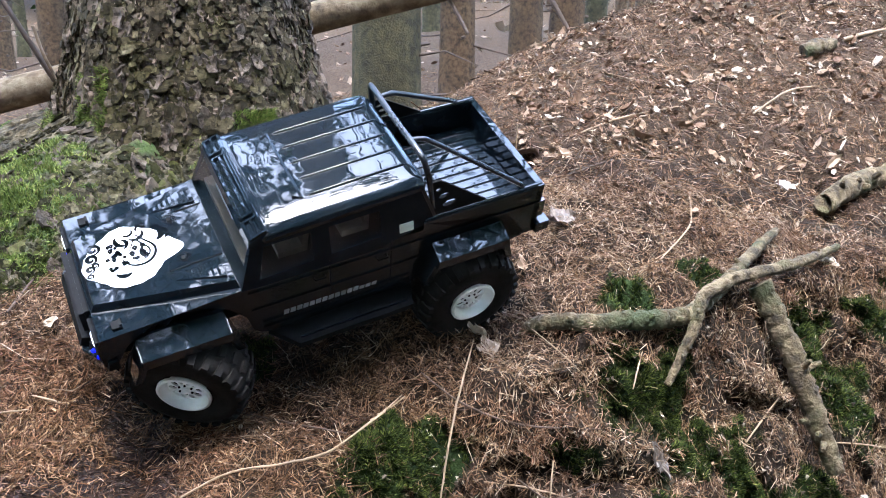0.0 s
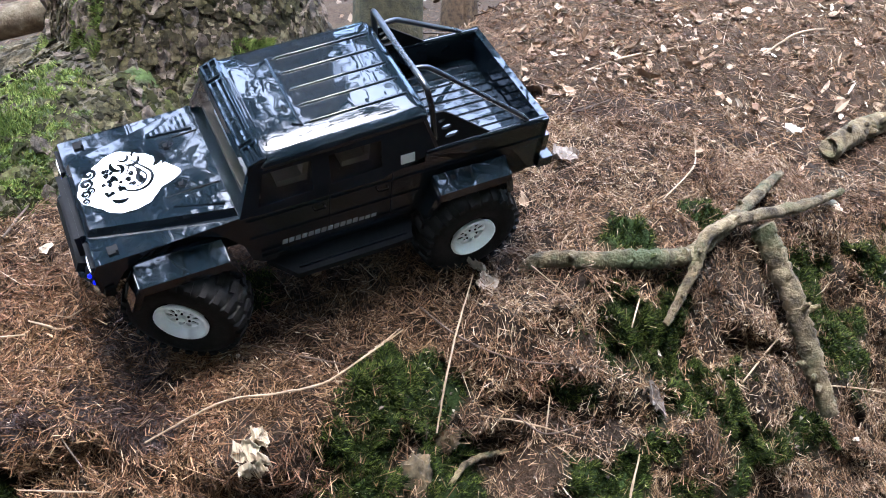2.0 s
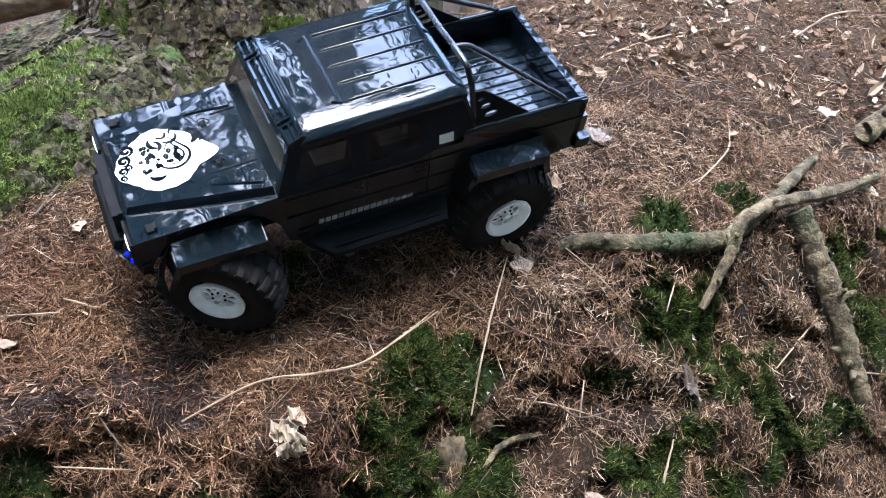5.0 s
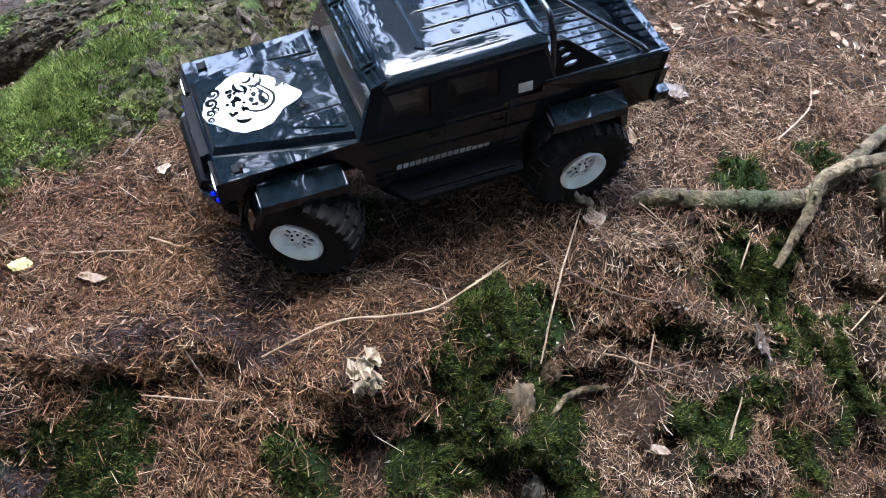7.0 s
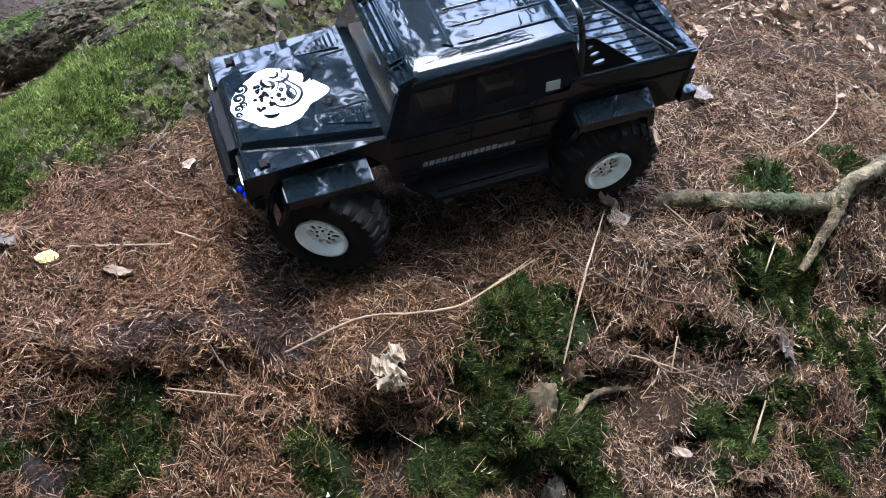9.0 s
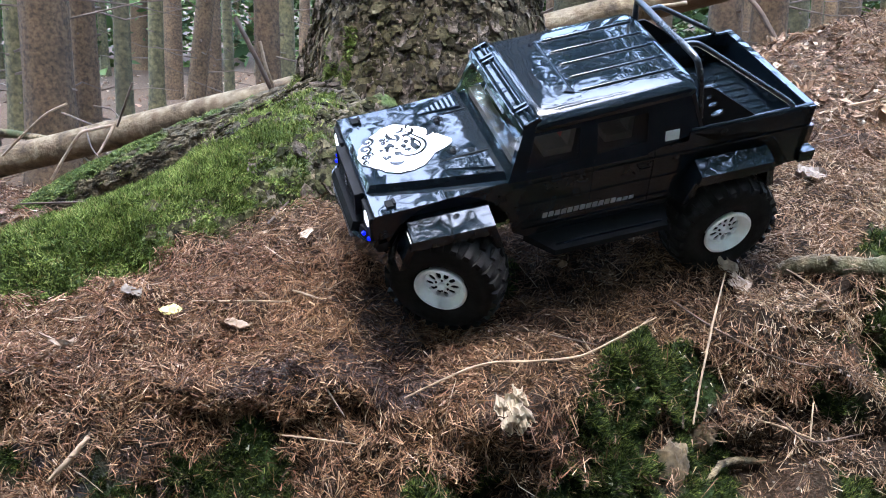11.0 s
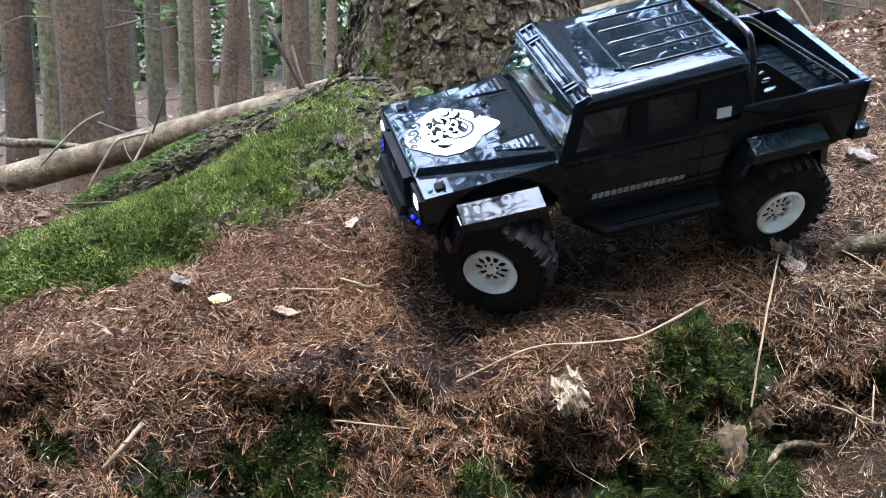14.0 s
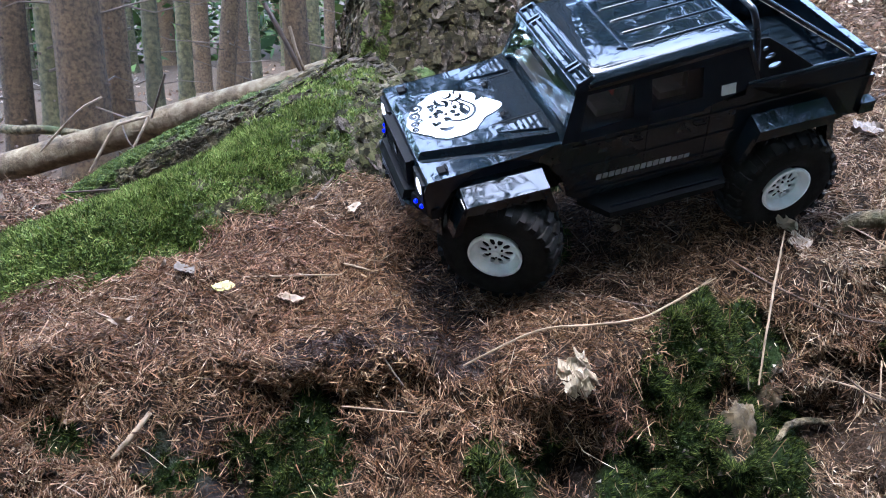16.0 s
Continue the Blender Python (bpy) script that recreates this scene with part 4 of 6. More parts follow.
def canopy(rng, n):
    """Crowns overhead, in clumps with gaps of sky between."""
    k = 420
    a, d = rng.uniform(0, 2 * math.pi, k), np.sqrt(rng.uniform(0, 1, k)) * 17
    c = np.stack([d * np.cos(a), 1 + d * np.sin(a), rng.uniform(5.5, 10, k)], -1)
    c = c[(rng.uniform(size=k) < np.where(d < 4.0, .30, np.where(c[:, 1] < 0, .85, 1.0)))]
    w = rng.integers(0, len(c), n)
    tight = rng.uniform(.20, .60, len(c))[w][:, None]
    return c[w] + rng.normal(size=(n, 3)) * tight * np.array([1, 1, .8])


def thicket(rng, n):
    """Green undergrowth and low boughs far back in the wood."""
    k = 2600
    a = np.where(rng.uniform(size=k) < .72, rng.uniform(-1.25, 1.25, k), rng.uniform(-math.pi, math.pi, k))
    d = np.where(np.abs(a) < 1.25, rng.uniform(15, 34, k), rng.uniform(7, 15, k))
    x, y = d * np.sin(a), d * np.cos(a)
    c = np.stack([x, y, ground(x, y) + rng.uniform(0, 1, k) ** 1.5 * 8.5 + .2], -1)
    w = rng.integers(0, k, n)
    return c[w] + rng.normal(size=(n, 3)) * np.array([.9, .9, .7])


def valley_light_screen(rng, n):
    """Unseen close-grown young spruces added below and beside the bank, to block low light."""
    k = 420
    a, d = rng.uniform(1.45, 2 * math.pi - 1.45, k), rng.uniform(4.5, 9, k)
    x, y = d * np.sin(a), 1 + d * np.cos(a)
    c = np.stack([x, y, rng.uniform(-.6, 7.5, k)], -1)
    w = rng.integers(0, k, n)
    return c[w] + rng.normal(size=(n, 3)) * np.array([.7, .7, .6])


foliage("unseen_valley_boughs", 38000, valley_light_screen, .33, 8, "unseen dense spruce boughs added below the bank to hold back sky light", LEAFY)
foliage("canopy", 120000, canopy, .27, 5, "dense spruce canopy with gaps of sky", LEAFY)
foliage("far_thicket", 200000, thicket, .19, 6, "green boughs far back in the wood", LEAFY, .28)


# ---------------------------------------------------------------- fallen wood
def settled(points):
    """A bar's line on the smooth bank, carried out as a whole to where the skin's bulges lie."""
    line = np.array(points, float)
    skin = surface_point(line[:, 0], line[:, 1])
    out = max(0.0, float(np.quantile(line[:, 1] - skin[:, 1], .75)))
    up = float(np.mean(relief(line[:, 0], line[:, 1])))
    return [(x, y - out - .005, z + up + .008) for x, y, z in points]


def bar_thing(name, points, radii, material, label, category, seed, steps=6, sides=10, wobble=.08, group=""):
    line = glide(points, steps)
    rr = np.interp(np.linspace(0, len(radii) - 1, len(line)), range(len(radii)), radii)
    rn = random.Random(seed)
    o = Vector(line[0])
    line = [Vector(p) - o + Vector((rn.uniform(-1, 1), rn.uniform(-1, 1), rn.uniform(-1, 1))) * float(q) * .18 for p, q in zip(line, rr)]
    bm = bmesh.new()
    add_tube(bm, line, [float(q) for q in rr], sides, wobble, seed)
    ob = new(name, finish(bm, name, material, 60))
    ob.location = o
    return tagged(ob, label, category, group)


log = thing("fallen_spruce_log", Matrix(), "long fallen spruce trunk with peeling orange bark leaning behind the tree", "log")
def log_at(x):
    return (x, 3.2 - .076 * (x + 1.49), .657 + .219 * (x + 1.49))


line = [log_at(-3.4 + .2 * k) for k in range(26)]
bm = bmesh.new()
add_tube(bm, line, [.068 - .0008 * k for k in range(26)], 20, .04, 5)
part("trunk", finish(bm, "trunk", LOG_BARK, 60), log)
# dead side branches of the log: bent lines with their thickness, pale or dark
for k, (pts, rad, pale) in enumerate((
        ([(-2.568, 3.16, .43), (-2.425, 3.12, .529), (-2.314, 3.10, .604), (-2.202, 3.08, .647)], .006, 1),
        ([(-2.276, 3.06, .34), (-2.163, 3.08, .514), (-2.109, 3.10, .544), (-2.032, 3.14, .564)], .008, 1),
        ([(-2.032, 3.16, .560), (-1.953, 3.08, .634), (-1.899, 3.06, .729)], .006, 0),
        ([(-2.085, 3.07, .420), (-2.050, 3.10, .500), (-2.032, 3.13, .560)], .007, 1),
        ([(-1.340, 3.12, .690), (-1.400, 3.06, .852), (-1.456, 3.04, .970)], .012, 0),
        ([(-1.330, 3.12, .690), (-1.344, 3.06, .787), (-1.360, 3.04, .882)], .008, 1),
        ([(-.05, 3.10, .97), (.07, 3.04, .98), (.19, 3.0, .99)], .009, 1), ([(.05, 3.10, .99), (.10, 3.05, .93), (.15, 3.0, .83)], .008, 0),
        ([(.35, 3.08, 1.06), (.42, 3.0, .97), (.49, 2.96, .84)], .010, 0), ([(-2.20, 3.20, .55), (-2.10, 3.08, .47), (-2.00, 3.02, .40)], .004, 0))):
    bm = bmesh.new()
    add_tube(bm, glide(pts, 5), rad * .8, 7, .1, k)
    part("branch_stub", finish(bm, "branch_stub", TWIG if pale else DARK_TWIG, 60), log)

bar_thing("fallen_pole", [(.1, 8.9, .60), (.87, 9.0, .754), (2.37, 9.0, 1.037), (4.2, 9.0, 1.38)], [.07, .075, .07, .06], LOG_BARK, "pale barkless fallen pole among the trunks", "log", 6, 8, 14)
bar_thing("fallen_branch", [(-4.6, 4.4, .60), (-2.993, 3.45, .531), (-2.723, 3.44, .522), (-2.45, 3.40, .485)], [.02, .022, .020, .012], STICK, "thin fallen branch lying between the trunks", "branch", 7)

sticks = [
    ("mossy_branch", [(.128, 1.118, .352), (.160, 1.110, .374), (.259, 1.107, .376), (.345, 1.128, .372), (.410, 1.172, .382), (.524, 1.300, .424), (.603, 1.405, .438)], [.005, .011, .0135, .013, .011, .010, .006], "mossy fallen branch lying across the bank's lip"),
    ("forked_branch", [(.330, 1.085, .285), (.377, 1.130, .348), (.416, 1.172, .398), (.595, 1.305, .400), (.705, 1.40, .402)], [.005, .008, .010, .009, .006], "forked grey branch resting on another branch"),
    ("thick_branch", [(.505, 1.238, .392), (.547, 1.205, .300), (.577, 1.178, .210), (.612, 1.160, .115)], [.018, .017, .016, .013], "stout barky branch hanging down the bank"),
    ("rotten_branch", [(.742, 1.535, .465), (.835, 1.608, .492), (.95, 1.690, .505)], [.020, .022, .018], "rotten mossy branch half sunk in the litter"),
]
for k, (name, pts, rad, label) in enumerate(sticks):
    branch = bar_thing(name, settled(pts), rad, STICK, label, "branch", 20 + k, 16, 16, .08)
    rn = random.Random(60 + k)
    line = glide(settled(pts), 10)
    for i in range(5):   # stubs of side twigs
        q = rn.randrange(4, len(line) - 4)
        p = Vector(line[q]) - branch.location
        d = Vector((rn.uniform(-1, 1), rn.uniform(-1, -.2), rn.uniform(-.2, 1))).normalized()
        bm = bmesh.new()
        add_tube(bm, [p, p + d * max(rad) * 1.25, p + d * max(rad) * rn.uniform(1.5, 2.1)], [max(rad) * .34, max(rad) * .28, max(rad) * .16], 7, .1, i)
        part("side_stub", finish(bm, "side_stub", STICK, 50), branch)

twigs = [
    ([(-.304, .838, .252), (-.226, .868, .285), (-.161, .882, .290), (-.115, .900, .294), (-.077, .938, .305), (-.027, .992, .322)], .0019, 0),
    ([(-.084, .942, .304), (-.057, .970, .314), (-.031, 1.000, .326)], .0016, 0),
    ([(.014, .918, .205), (.034, .968, .295), (.064, 1.072, .357)], .0019, 0),
    ([(-.007, 1.026, .345), (.044, .988, .318), (.119, .992, .285), (.229, 1.022, .262)], .0019, 1),
    ([(.134, 1.128, .386), (.175, 1.077, .362), (.221, 1.056, .320)], .0013, 0),
    ([(.255, .940, .050), (.283, .990, .130)], .0024, 0),
    ([(.113, .966, .222), (.156, .966, .194), (.222, .996, .198)], .0016, 1),
    ([(-.097, .938, .306), (-.169, .954, .314), (-.245, .976, .322)], .0015, 1),
    ([(-.402, .840, .248), (-.367, .818, .213)], .0014, 1),
    ([(-.437, .804, .193), (-.352, .808, .187)], .0014, 0),
    ([(-.600, .922, .334), (-.536, .936, .334), (-.481, .953, .333)], .0019, 0),
    ([(-.483, .970, .344), (-.437, .962, .334)], .0019, 0),
    ([(.360, 1.244, .436), (.427, 1.332, .464), (.450, 1.39, .48), (.467, 1.464, .507)], .0020, 0),
    ([(.280, 1.065, .290), (.299, 1.097, .332)], .0016, 0),
    ([(.452, 1.095, .180), (.541, 1.178, .228)], .0018, 0),
    ([(.616, 1.198, .160), (.69, 1.23, .14), (.765, 1.262, .114)], .0018, 0),
    ([(.712, 1.828, .612), (.821, 1.92, .655), (.899, 1.952, .665)], .0035, 0),
    ([(1.056, 2.159, .765), (1.197, 2.217, .790)], .008, 0),
    ([(-.265, .828, .247), (-.235, .87, .27), (-.205, .889, .294)], .0016, 0),
    ([(-.306, 1.056, .370), (-.285, 1.013, .347)], .0035, 0),
    ([(-.567, 1.098, .405), (-.561, 1.197, .440)], .0025, 1),
    ([(.178, 1.66, .55), (.180, 1.655, .585), (.183, 1.652, .62)], .0022, 0),
    ([(.30, 1.72, .585), (.42, 1.80, .615), (.55, 1.83, .635)], .0030, 0),
    ([(.25, 1.50, .525), (.36, 1.57, .545), (.44, 1.56, .54)], .0022, 1),
    ([(-.04, 1.20, .425), (.06, 1.25, .44), (.13, 1.31, .475)], .0018, 0),
    ([(-.95, 1.55, .42), (-1.05, 1.50, .40), (-1.25, 1.48, .39)], .0035, 1),
    ([(.070, .960, .232), (.130, .978, .212), (.206, 1.000, .178)], .0016, 0),
    ([(.130, .976, .212), (.154, .968, .182)], .0012, 0),
    ([(.162, .996, .222), (.154, .966, .180)], .0015, 0),
    ([(-.634, .764, .212), (-.650, .752, .190), (-.672, .744, .166)], .0045, 0),
]
for k, (pts, rad, dark) in enumerate(twigs):
    pts = settled(pts)
    bar_thing("twig", pts, [rad * .6, rad * .8, rad * .45], DARK_TWIG if dark else TWIG, "dark bent twig lying on the litter" if dark else "pale dry twig lying on the litter", "twig", 40 + k, 8, 7, .12, "twigs on the bank")
r = random.Random(5)
for k in range(70):
    x, y = r.uniform(-.9, 1.3), r.uniform(.85, 2.4)
    if -.45 < x < .2 and .9 < y < 1.4:
        continue
    a, l = r.uniform(0, math.pi), r.uniform(.03, .11)
    pts = []
    for s in (-.5, 0, .5):
        px, py = x + l * s * math.cos(a) + r.uniform(-.006, .006), y + l * s * math.sin(a)
        pts.append(tuple(surface_point(np.array([px]), np.array([py]))[0] + np.array([0, -.002, .007])))
    rad = r.uniform(.0008, .0018)
    bar_thing("twig", pts, [rad, rad * 1.1, rad * .6], DARK_TWIG if r.random() < .35 else TWIG, "short dry twig among the needles", "twig", 90 + k, 4, 6, .1, "twigs on the bank")

bar_thing("pale_wood_chunk", [(.935, 2.105, .75), (.975, 2.125, .757), (1.02, 2.145, .764)], [.020, .024, .018], STICK, "pale barkless chunk of wood lying on the leaves", "wood", 9, 6, 14)
bar_thing("wood_chip", [(.672, 1.382, .405), (.688, 1.378, .398), (.70, 1.37, .388)], [.006, .009, .005], simple("fresh_split_wood", (.66, .55, .42), .7), "pale split chip on the end of a branch", "wood", 10)


# ---------------------------------------------------------------- single leaves
def curled_leaf(name, at, turn, size, color, label, seed, lobes=0, tilt=(0, 0), wide=.42):
    rn = random.Random(seed)
    n, k = 15, 5
    rows = []
    for i in range(n):
        u = i / (n - 1)
        w = math.sin(math.pi * u) ** .7 * wide * (1 + (.30 * math.sin(lobes * 2 * math.pi * u + seed) + .16 * math.sin(17 * u + seed) if lobes else .06 * math.sin(9 * u + seed))) + .012
        w *= rn.uniform(.82, 1.15) if lobes else 1
        for j in range(k):
            v = (j / (k - 1) - .5) * 2
            rows.append(((u - .5 + (rn.uniform(-.03, .03) if lobes else 0)) * size, v * w * size, size * (.09 * v * v + .12 * (u - .5) ** 2 + .05 * math.sin(7 * u + 3 * v + seed) + .04 * math.sin(13 * v - 5 * u + seed)) + rn.uniform(-.05, .05) * size))
    me = fast_mesh(name, np.array(rows), grid_faces(n, k), simple(name + "_skin", tuple(.58 * c for c in color), .55, vary=.25, scale=90, grain=.0006), not lobes)
    ob = new(name, me)
    ob.matrix_basis = pose(at[0], at[1], at[2], tilt[0], tilt[1], turn)
    s = ob.modifiers.new("thickness", "SOLIDIFY")
    s.thickness = .0005
    return tagged(ob, label, "leaf", "fallen leaves")


def lie(x, y, up=.016):
    p, _, _, n = on_slope(np.array([x]), np.array([y]), np.array([up]))
    return tuple(p[0])


leaves = [
    ("yellow_leaf", lie(-.614, .905), 20, .028, (.75, .66, .22), "small bright yellow leaf on the needles", 1, 0, (20, 0)),
    ("brown_leaf", lie(-.667, .893), 70, .030, (.16, .12, .08), "brown curled leaf on the needles", 2, 0, (25, 0)),
    ("tan_bark_flake", lie(-.535, .912), 5, .040, (.30, .20, .12), "flat tan flake lying on the needles", 3, 0, (20, 0)),
    ("oak_leaf", lie(-.186, .846, .020), 80, .033, (.50, .39, .26), "pale dry crumpled oak leaf on a tuft of needles", 4, 2, (45, 20)),
    ("oak_leaf", lie(-.196, .840, .018), 10, .031, (.52, .41, .28), "pale dry crumpled oak leaf on a tuft of needles", 5, 2, (70, -15)),
    ("oak_leaf", lie(-.176, .840, .018), 140, .030, (.54, .42, .29), "pale dry crumpled oak leaf on a tuft of needles", 6, 2, (55, 25)),
    ("oak_leaf", lie(-.187, .834, .018), 200, .030, (.50, .40, .27), "pale dry crumpled oak leaf on a tuft of needles", 17, 2, (75, 0)),
    ("oak_leaf", lie(-.176, .848, .018), 300, .027, (.47, .36, .24), "pale dry crumpled oak leaf on a tuft of needles", 18, 2, (40, -20)),
    ("pale_leaf", lie(.058, 1.090, .016), 120, .042, (.56, .46, .35), "pale upright dry leaf beside a twig", 7, 2, (45, 10)),
    ("pale_leaf", lie(.078, 1.082, .012), 30, .036, (.50, .38, .28), "pale upright dry leaf beside a twig", 8, 2, (40, 0)),
    ("green_leaf", lie(.112, 1.408, .014), 20, .036, (.40, .52, .12), "fresh green leaf fallen on the litter", 9, 0, (40, 0)),
    ("grey_leaf", lie(.219, 1.325, .015), 10, .048, (.19, .145, .115), "large grey-brown skeleton leaf flat on the needles", 10, 2, (25, 0)),
    ("curled_bark", lie(.195, 1.645, .016), 10, .075, (.20, .13, .09), "dark curled flap of bark over a hollow", 11, 0, (-15, 0)),
    ("pale_leaf", lie(.683, 1.585, .017), 40, .035, (.62, .52, .45), "pale dry leaf on the red needles", 12, 2, (20, 0)),
    ("pale_leaf", lie(.158, .944, .014), -35, .028, (.36, .27, .20), "pale dry leaf low on the bank", 13, 0, (25, 0)),
    ("grey_leaf", lie(.300, 1.043, .017), 60, .050, (.16, .13, .11), "large grey dead leaf stuck on the bank face", 14, 2, (60, 0)),
    ("pale_leaf", lie(.02, 1.30, .017), 60, .030, (.55, .42, .33), "pale dry leaf on the red needles", 15, 2, (20, 0)),
    ("green_leaf", lie(-.318, 1.05, .017), 10, .022, (.25, .36, .10), "small green leaf on the needles", 16, 0, (25, 0)),
]
for name, at, turn, size, color, label, seed, lobes, tilt in leaves:
    curled_leaf(name, at, turn, size, color, label, seed, lobes, tilt, .16 if name == "tan_bark_flake" else .24 if seed == 13 else .42)

# stones and a lump of clay set in the bank
CLAY_STONE = simple("tan_clay_stone", (.068, .049, .025), .95, vary=.8, scale=70, grain=.004)
GREY_STONE = simple("grey_bank_stone", (.085, .080, .062), .95, vary=.6, scale=60, grain=.003)


def bank_stone(name, at, size, material, label, shift):
    bm = bmesh.new()
    bmesh.ops.create_icosphere(bm, subdivisions=4, radius=1)
    for v in bm.verts:
        q = v.co + Vector((shift, 0, 0))
        v.co *= 1 + .22 * noise.noise(q * 1.6) + .28 * noise.noise(q * 3.7) + .18 * noise.noise(q * 9) + .08 * noise.noise(q * 21)
        v.co = Vector((v.co.x * size[0], v.co.y * size[1], v.co.z * size[2]))
    stone = new(name, finish(bm, name, material, 80))
    stone.location = at
    tagged(stone, label, "stone")


bank_stone("stone", (-.010, .886, .172), (.020, .018, .038), CLAY_STONE, "tan clay-covered stone set in the mossy bank", 0)
bank_stone("clay_lump", (.018, .944, .203), (.024, .020, .024), CLAY_STONE, "brown lump of clay under the edge of the needles", 7)
bank_stone("stone", (.010, .893, .058), (.016, .016, .020), GREY_STONE, "small grey stone low in the mossy bank", 13)
bar_thing("bank_root", [(.022, .905, .150), (.032, .896, .166), (.048, .918, .176), (.074, .952, .170), (.108, .980, .160)], [.0014, .0030, .0036, .0040, .003], STICK, "short crooked root bared in a hollow of the bank", "root", 31, 8, 12, .34)


# ---------------------------------------------------------------- the model truck
# own axes: x forward, y to its left side, z up
TRUCK_SIZE = .902
truck = thing("model_pickup_truck", pose(*TRUCK_AT) @ Matrix.Scale(TRUCK_SIZE, 4),
              "glossy black remote-controlled pickup truck with white rims, tilted on the bank", "model truck")


def arch(cx, cz, r, a0, a1, n=9):
    return [(cx + r * math.cos(radians(a0 + (a1 - a0) * i / (n - 1))), cz + r * math.sin(radians(a0 + (a1 - a0) * i / (n - 1)))) for i in range(n)]


# lower shell with its wheel openings
bm = bmesh.new()
outline = [(.302, .148), (.303, .186), (.298, .1975), (.21, .202), (.122, .209), (-.121, .214), (-.121, .125)]
outline += [(-.105, .112), (.100, .110)] + arch(.205, .115, .088, 176, 20, 8)
add_side(bm, outline, -.106, .106)
part("body_shell", finish(bm, "body_shell", PAINT, 30, .0035, 3), truck)

# raised bonnet with its two vents
bm = bmesh.new()
low = [(.300, -.062, .193), (.300, .062, .193), (.127, .1025, .204), (.127, -.1025, .204)]
high = [(.292, -.057, .207), (.292, .057, .207), (.130, .096, .2195), (.130, -.096, .2195)]
add_hull(bm, low, high)
bonnet = part("bonnet", finish(bm, "bonnet", PAINT, 30, .0025, 3), truck)


def bonnet_z(x):
    return .207 + (.292 - x) / .162 * .0125


tilt = math.degrees(math.atan2(.0125, .162))
for side in (-1, 1):
    bm = bmesh.new()
    add_hull(bm, [(.196, side * .058, .2), (.196, side * .066, .2), (.137, side * .088, .2), (.137, side * .052, .2)],
             [(.195, side * .059, .2158), (.195, side * .065, .2158), (.138, side * .086, .2215), (.138, side * .053, .2215)])
    vent = part("bonnet_vent", finish(bm, "bonnet_vent", PAINT, 30, .001), bonnet)
    for k in range(7):
        x = .142 + k * .0072
        half = .0145 - .0018 * k
        mid = .0692 - .0011 * k
        bm = bmesh.new()
        z = bonnet_z(x) + .0021 - .00018 * k
        add_hull(bm, [(x, side * (mid - half), z - .002), (x, side * (mid + half), z - .002), (x + .0056, side * (mid + half - .001), z - .002), (x + .0056, side * (mid - half + .001), z - .002)],
                 [(x + .0010, side * (mid - half + .001), z + .0008), (x + .0010, side * (mid + half - .001), z + .0008), (x + .0042, side * (mid + half - .001), z + .0002), (x + .0042, side * (mid - half + .001), z + .0002)])
        part("vent_slat", finish(bm, "vent_slat", PAINT), bonnet)
    # crease between bonnet crown and its flank
    bm = bmesh.new()
    x0 = .198 if side > 0 else .160
    add_tube(bm, [(x0, side * .047, bonnet_z(x0) - .0008), (.165, side * .0475, bonnet_z(.165)), (.133, side * .048, bonnet_z(.133) + .0002)], .0012, 8)
    part("bonnet_groove", finish(bm, "bonnet_groove", BLACK, 60), bonnet)
    # fastening clips on wings and bonnet
    for x, y, z in ((.275, .091, .1985), (.1765, .035, .2160)):
        bm = bmesh.new()
        half = .006 if x > .2 else .0032
        add_box(bm, x - half, x + half, side * y - half, side * y + half, z - .001, z + .003)
        add_box(bm, x - half, x - half * .5, side * y - half * .8, side * y + half * .8, z + .003, z + .006)
        clip = part("body_clip", finish(bm, "body_clip", BLACK, 30, .0008), truck, "black body clip")
        if x < .2:
            bm = bmesh.new()
            add_tube(bm, [(x + .009 * math.cos(a), side * y + .006 * math.sin(a), z + .0035 + .001 * math.sin(3 * a)) for a in [i * .55 for i in range(11)]], .0006, 5)
            part("pin_wire", finish(bm, "pin_wire", BLACK, 60), clip)

# white emblem on the bonnet: a plain rounded patch with dark strokes
bm = bmesh.new()
rim = []
for k in range(96):
    a = 2 * math.pi * k / 96
    off = (a - math.pi + .22 + math.pi) % (2 * math.pi) - math.pi
    rr = 1 + .05 * math.cos(4 * a) + .02 * math.sin(7 * a) + .012 * math.cos(19 * a) + .25 * math.exp(-(off / .26) ** 2)
    rim.append((.238 + .0525 * rr * math.cos(a), .001 + .0480 * rr * math.sin(a)))
plate_with_holes(bm, rim, [], .0006)
for v in bm.verts:
    v.co.z += bonnet_z(v.co.x) + .0008
emblem = part("bonnet_emblem", finish(bm, "bonnet_emblem", DECAL), bonnet, "white round decal with dark scrollwork")


def scroll(points, wide, closed=False):
    """A flat dark stroke of the emblem, swelling in its middle unless it is a ring."""
    bm = bmesh.new()
    line = [Vector((x, y)) for x, y in points]
    n = len(line)
    pairs = []
    for i, p in enumerate(line):
        d = line[(i + 1) % n if closed else min(i + 1, n - 1)] - line[i - 1 if closed else max(i - 1, 0)]
        d = Vector((-d.y, d.x)).normalized() * wide * (1 if closed else .25 + .75 * math.sin(math.pi * i / (n - 1)))
        pairs.append([bm.verts.new((q.x, q.y, bonnet_z(q.x) + .0018)) for q in (p + d, p - d)])
    for i in range(n if closed else n - 1):
        a, b = pairs[i], pairs[(i + 1) % n]
        bm.faces.new((a[0], b[0], b[1], a[1]))
    bmesh.ops.solidify(bm, geom=bm.faces[:], thickness=.0004)
    part("emblem_stroke", finish(bm, "emblem_stroke", PAINT), emblem)


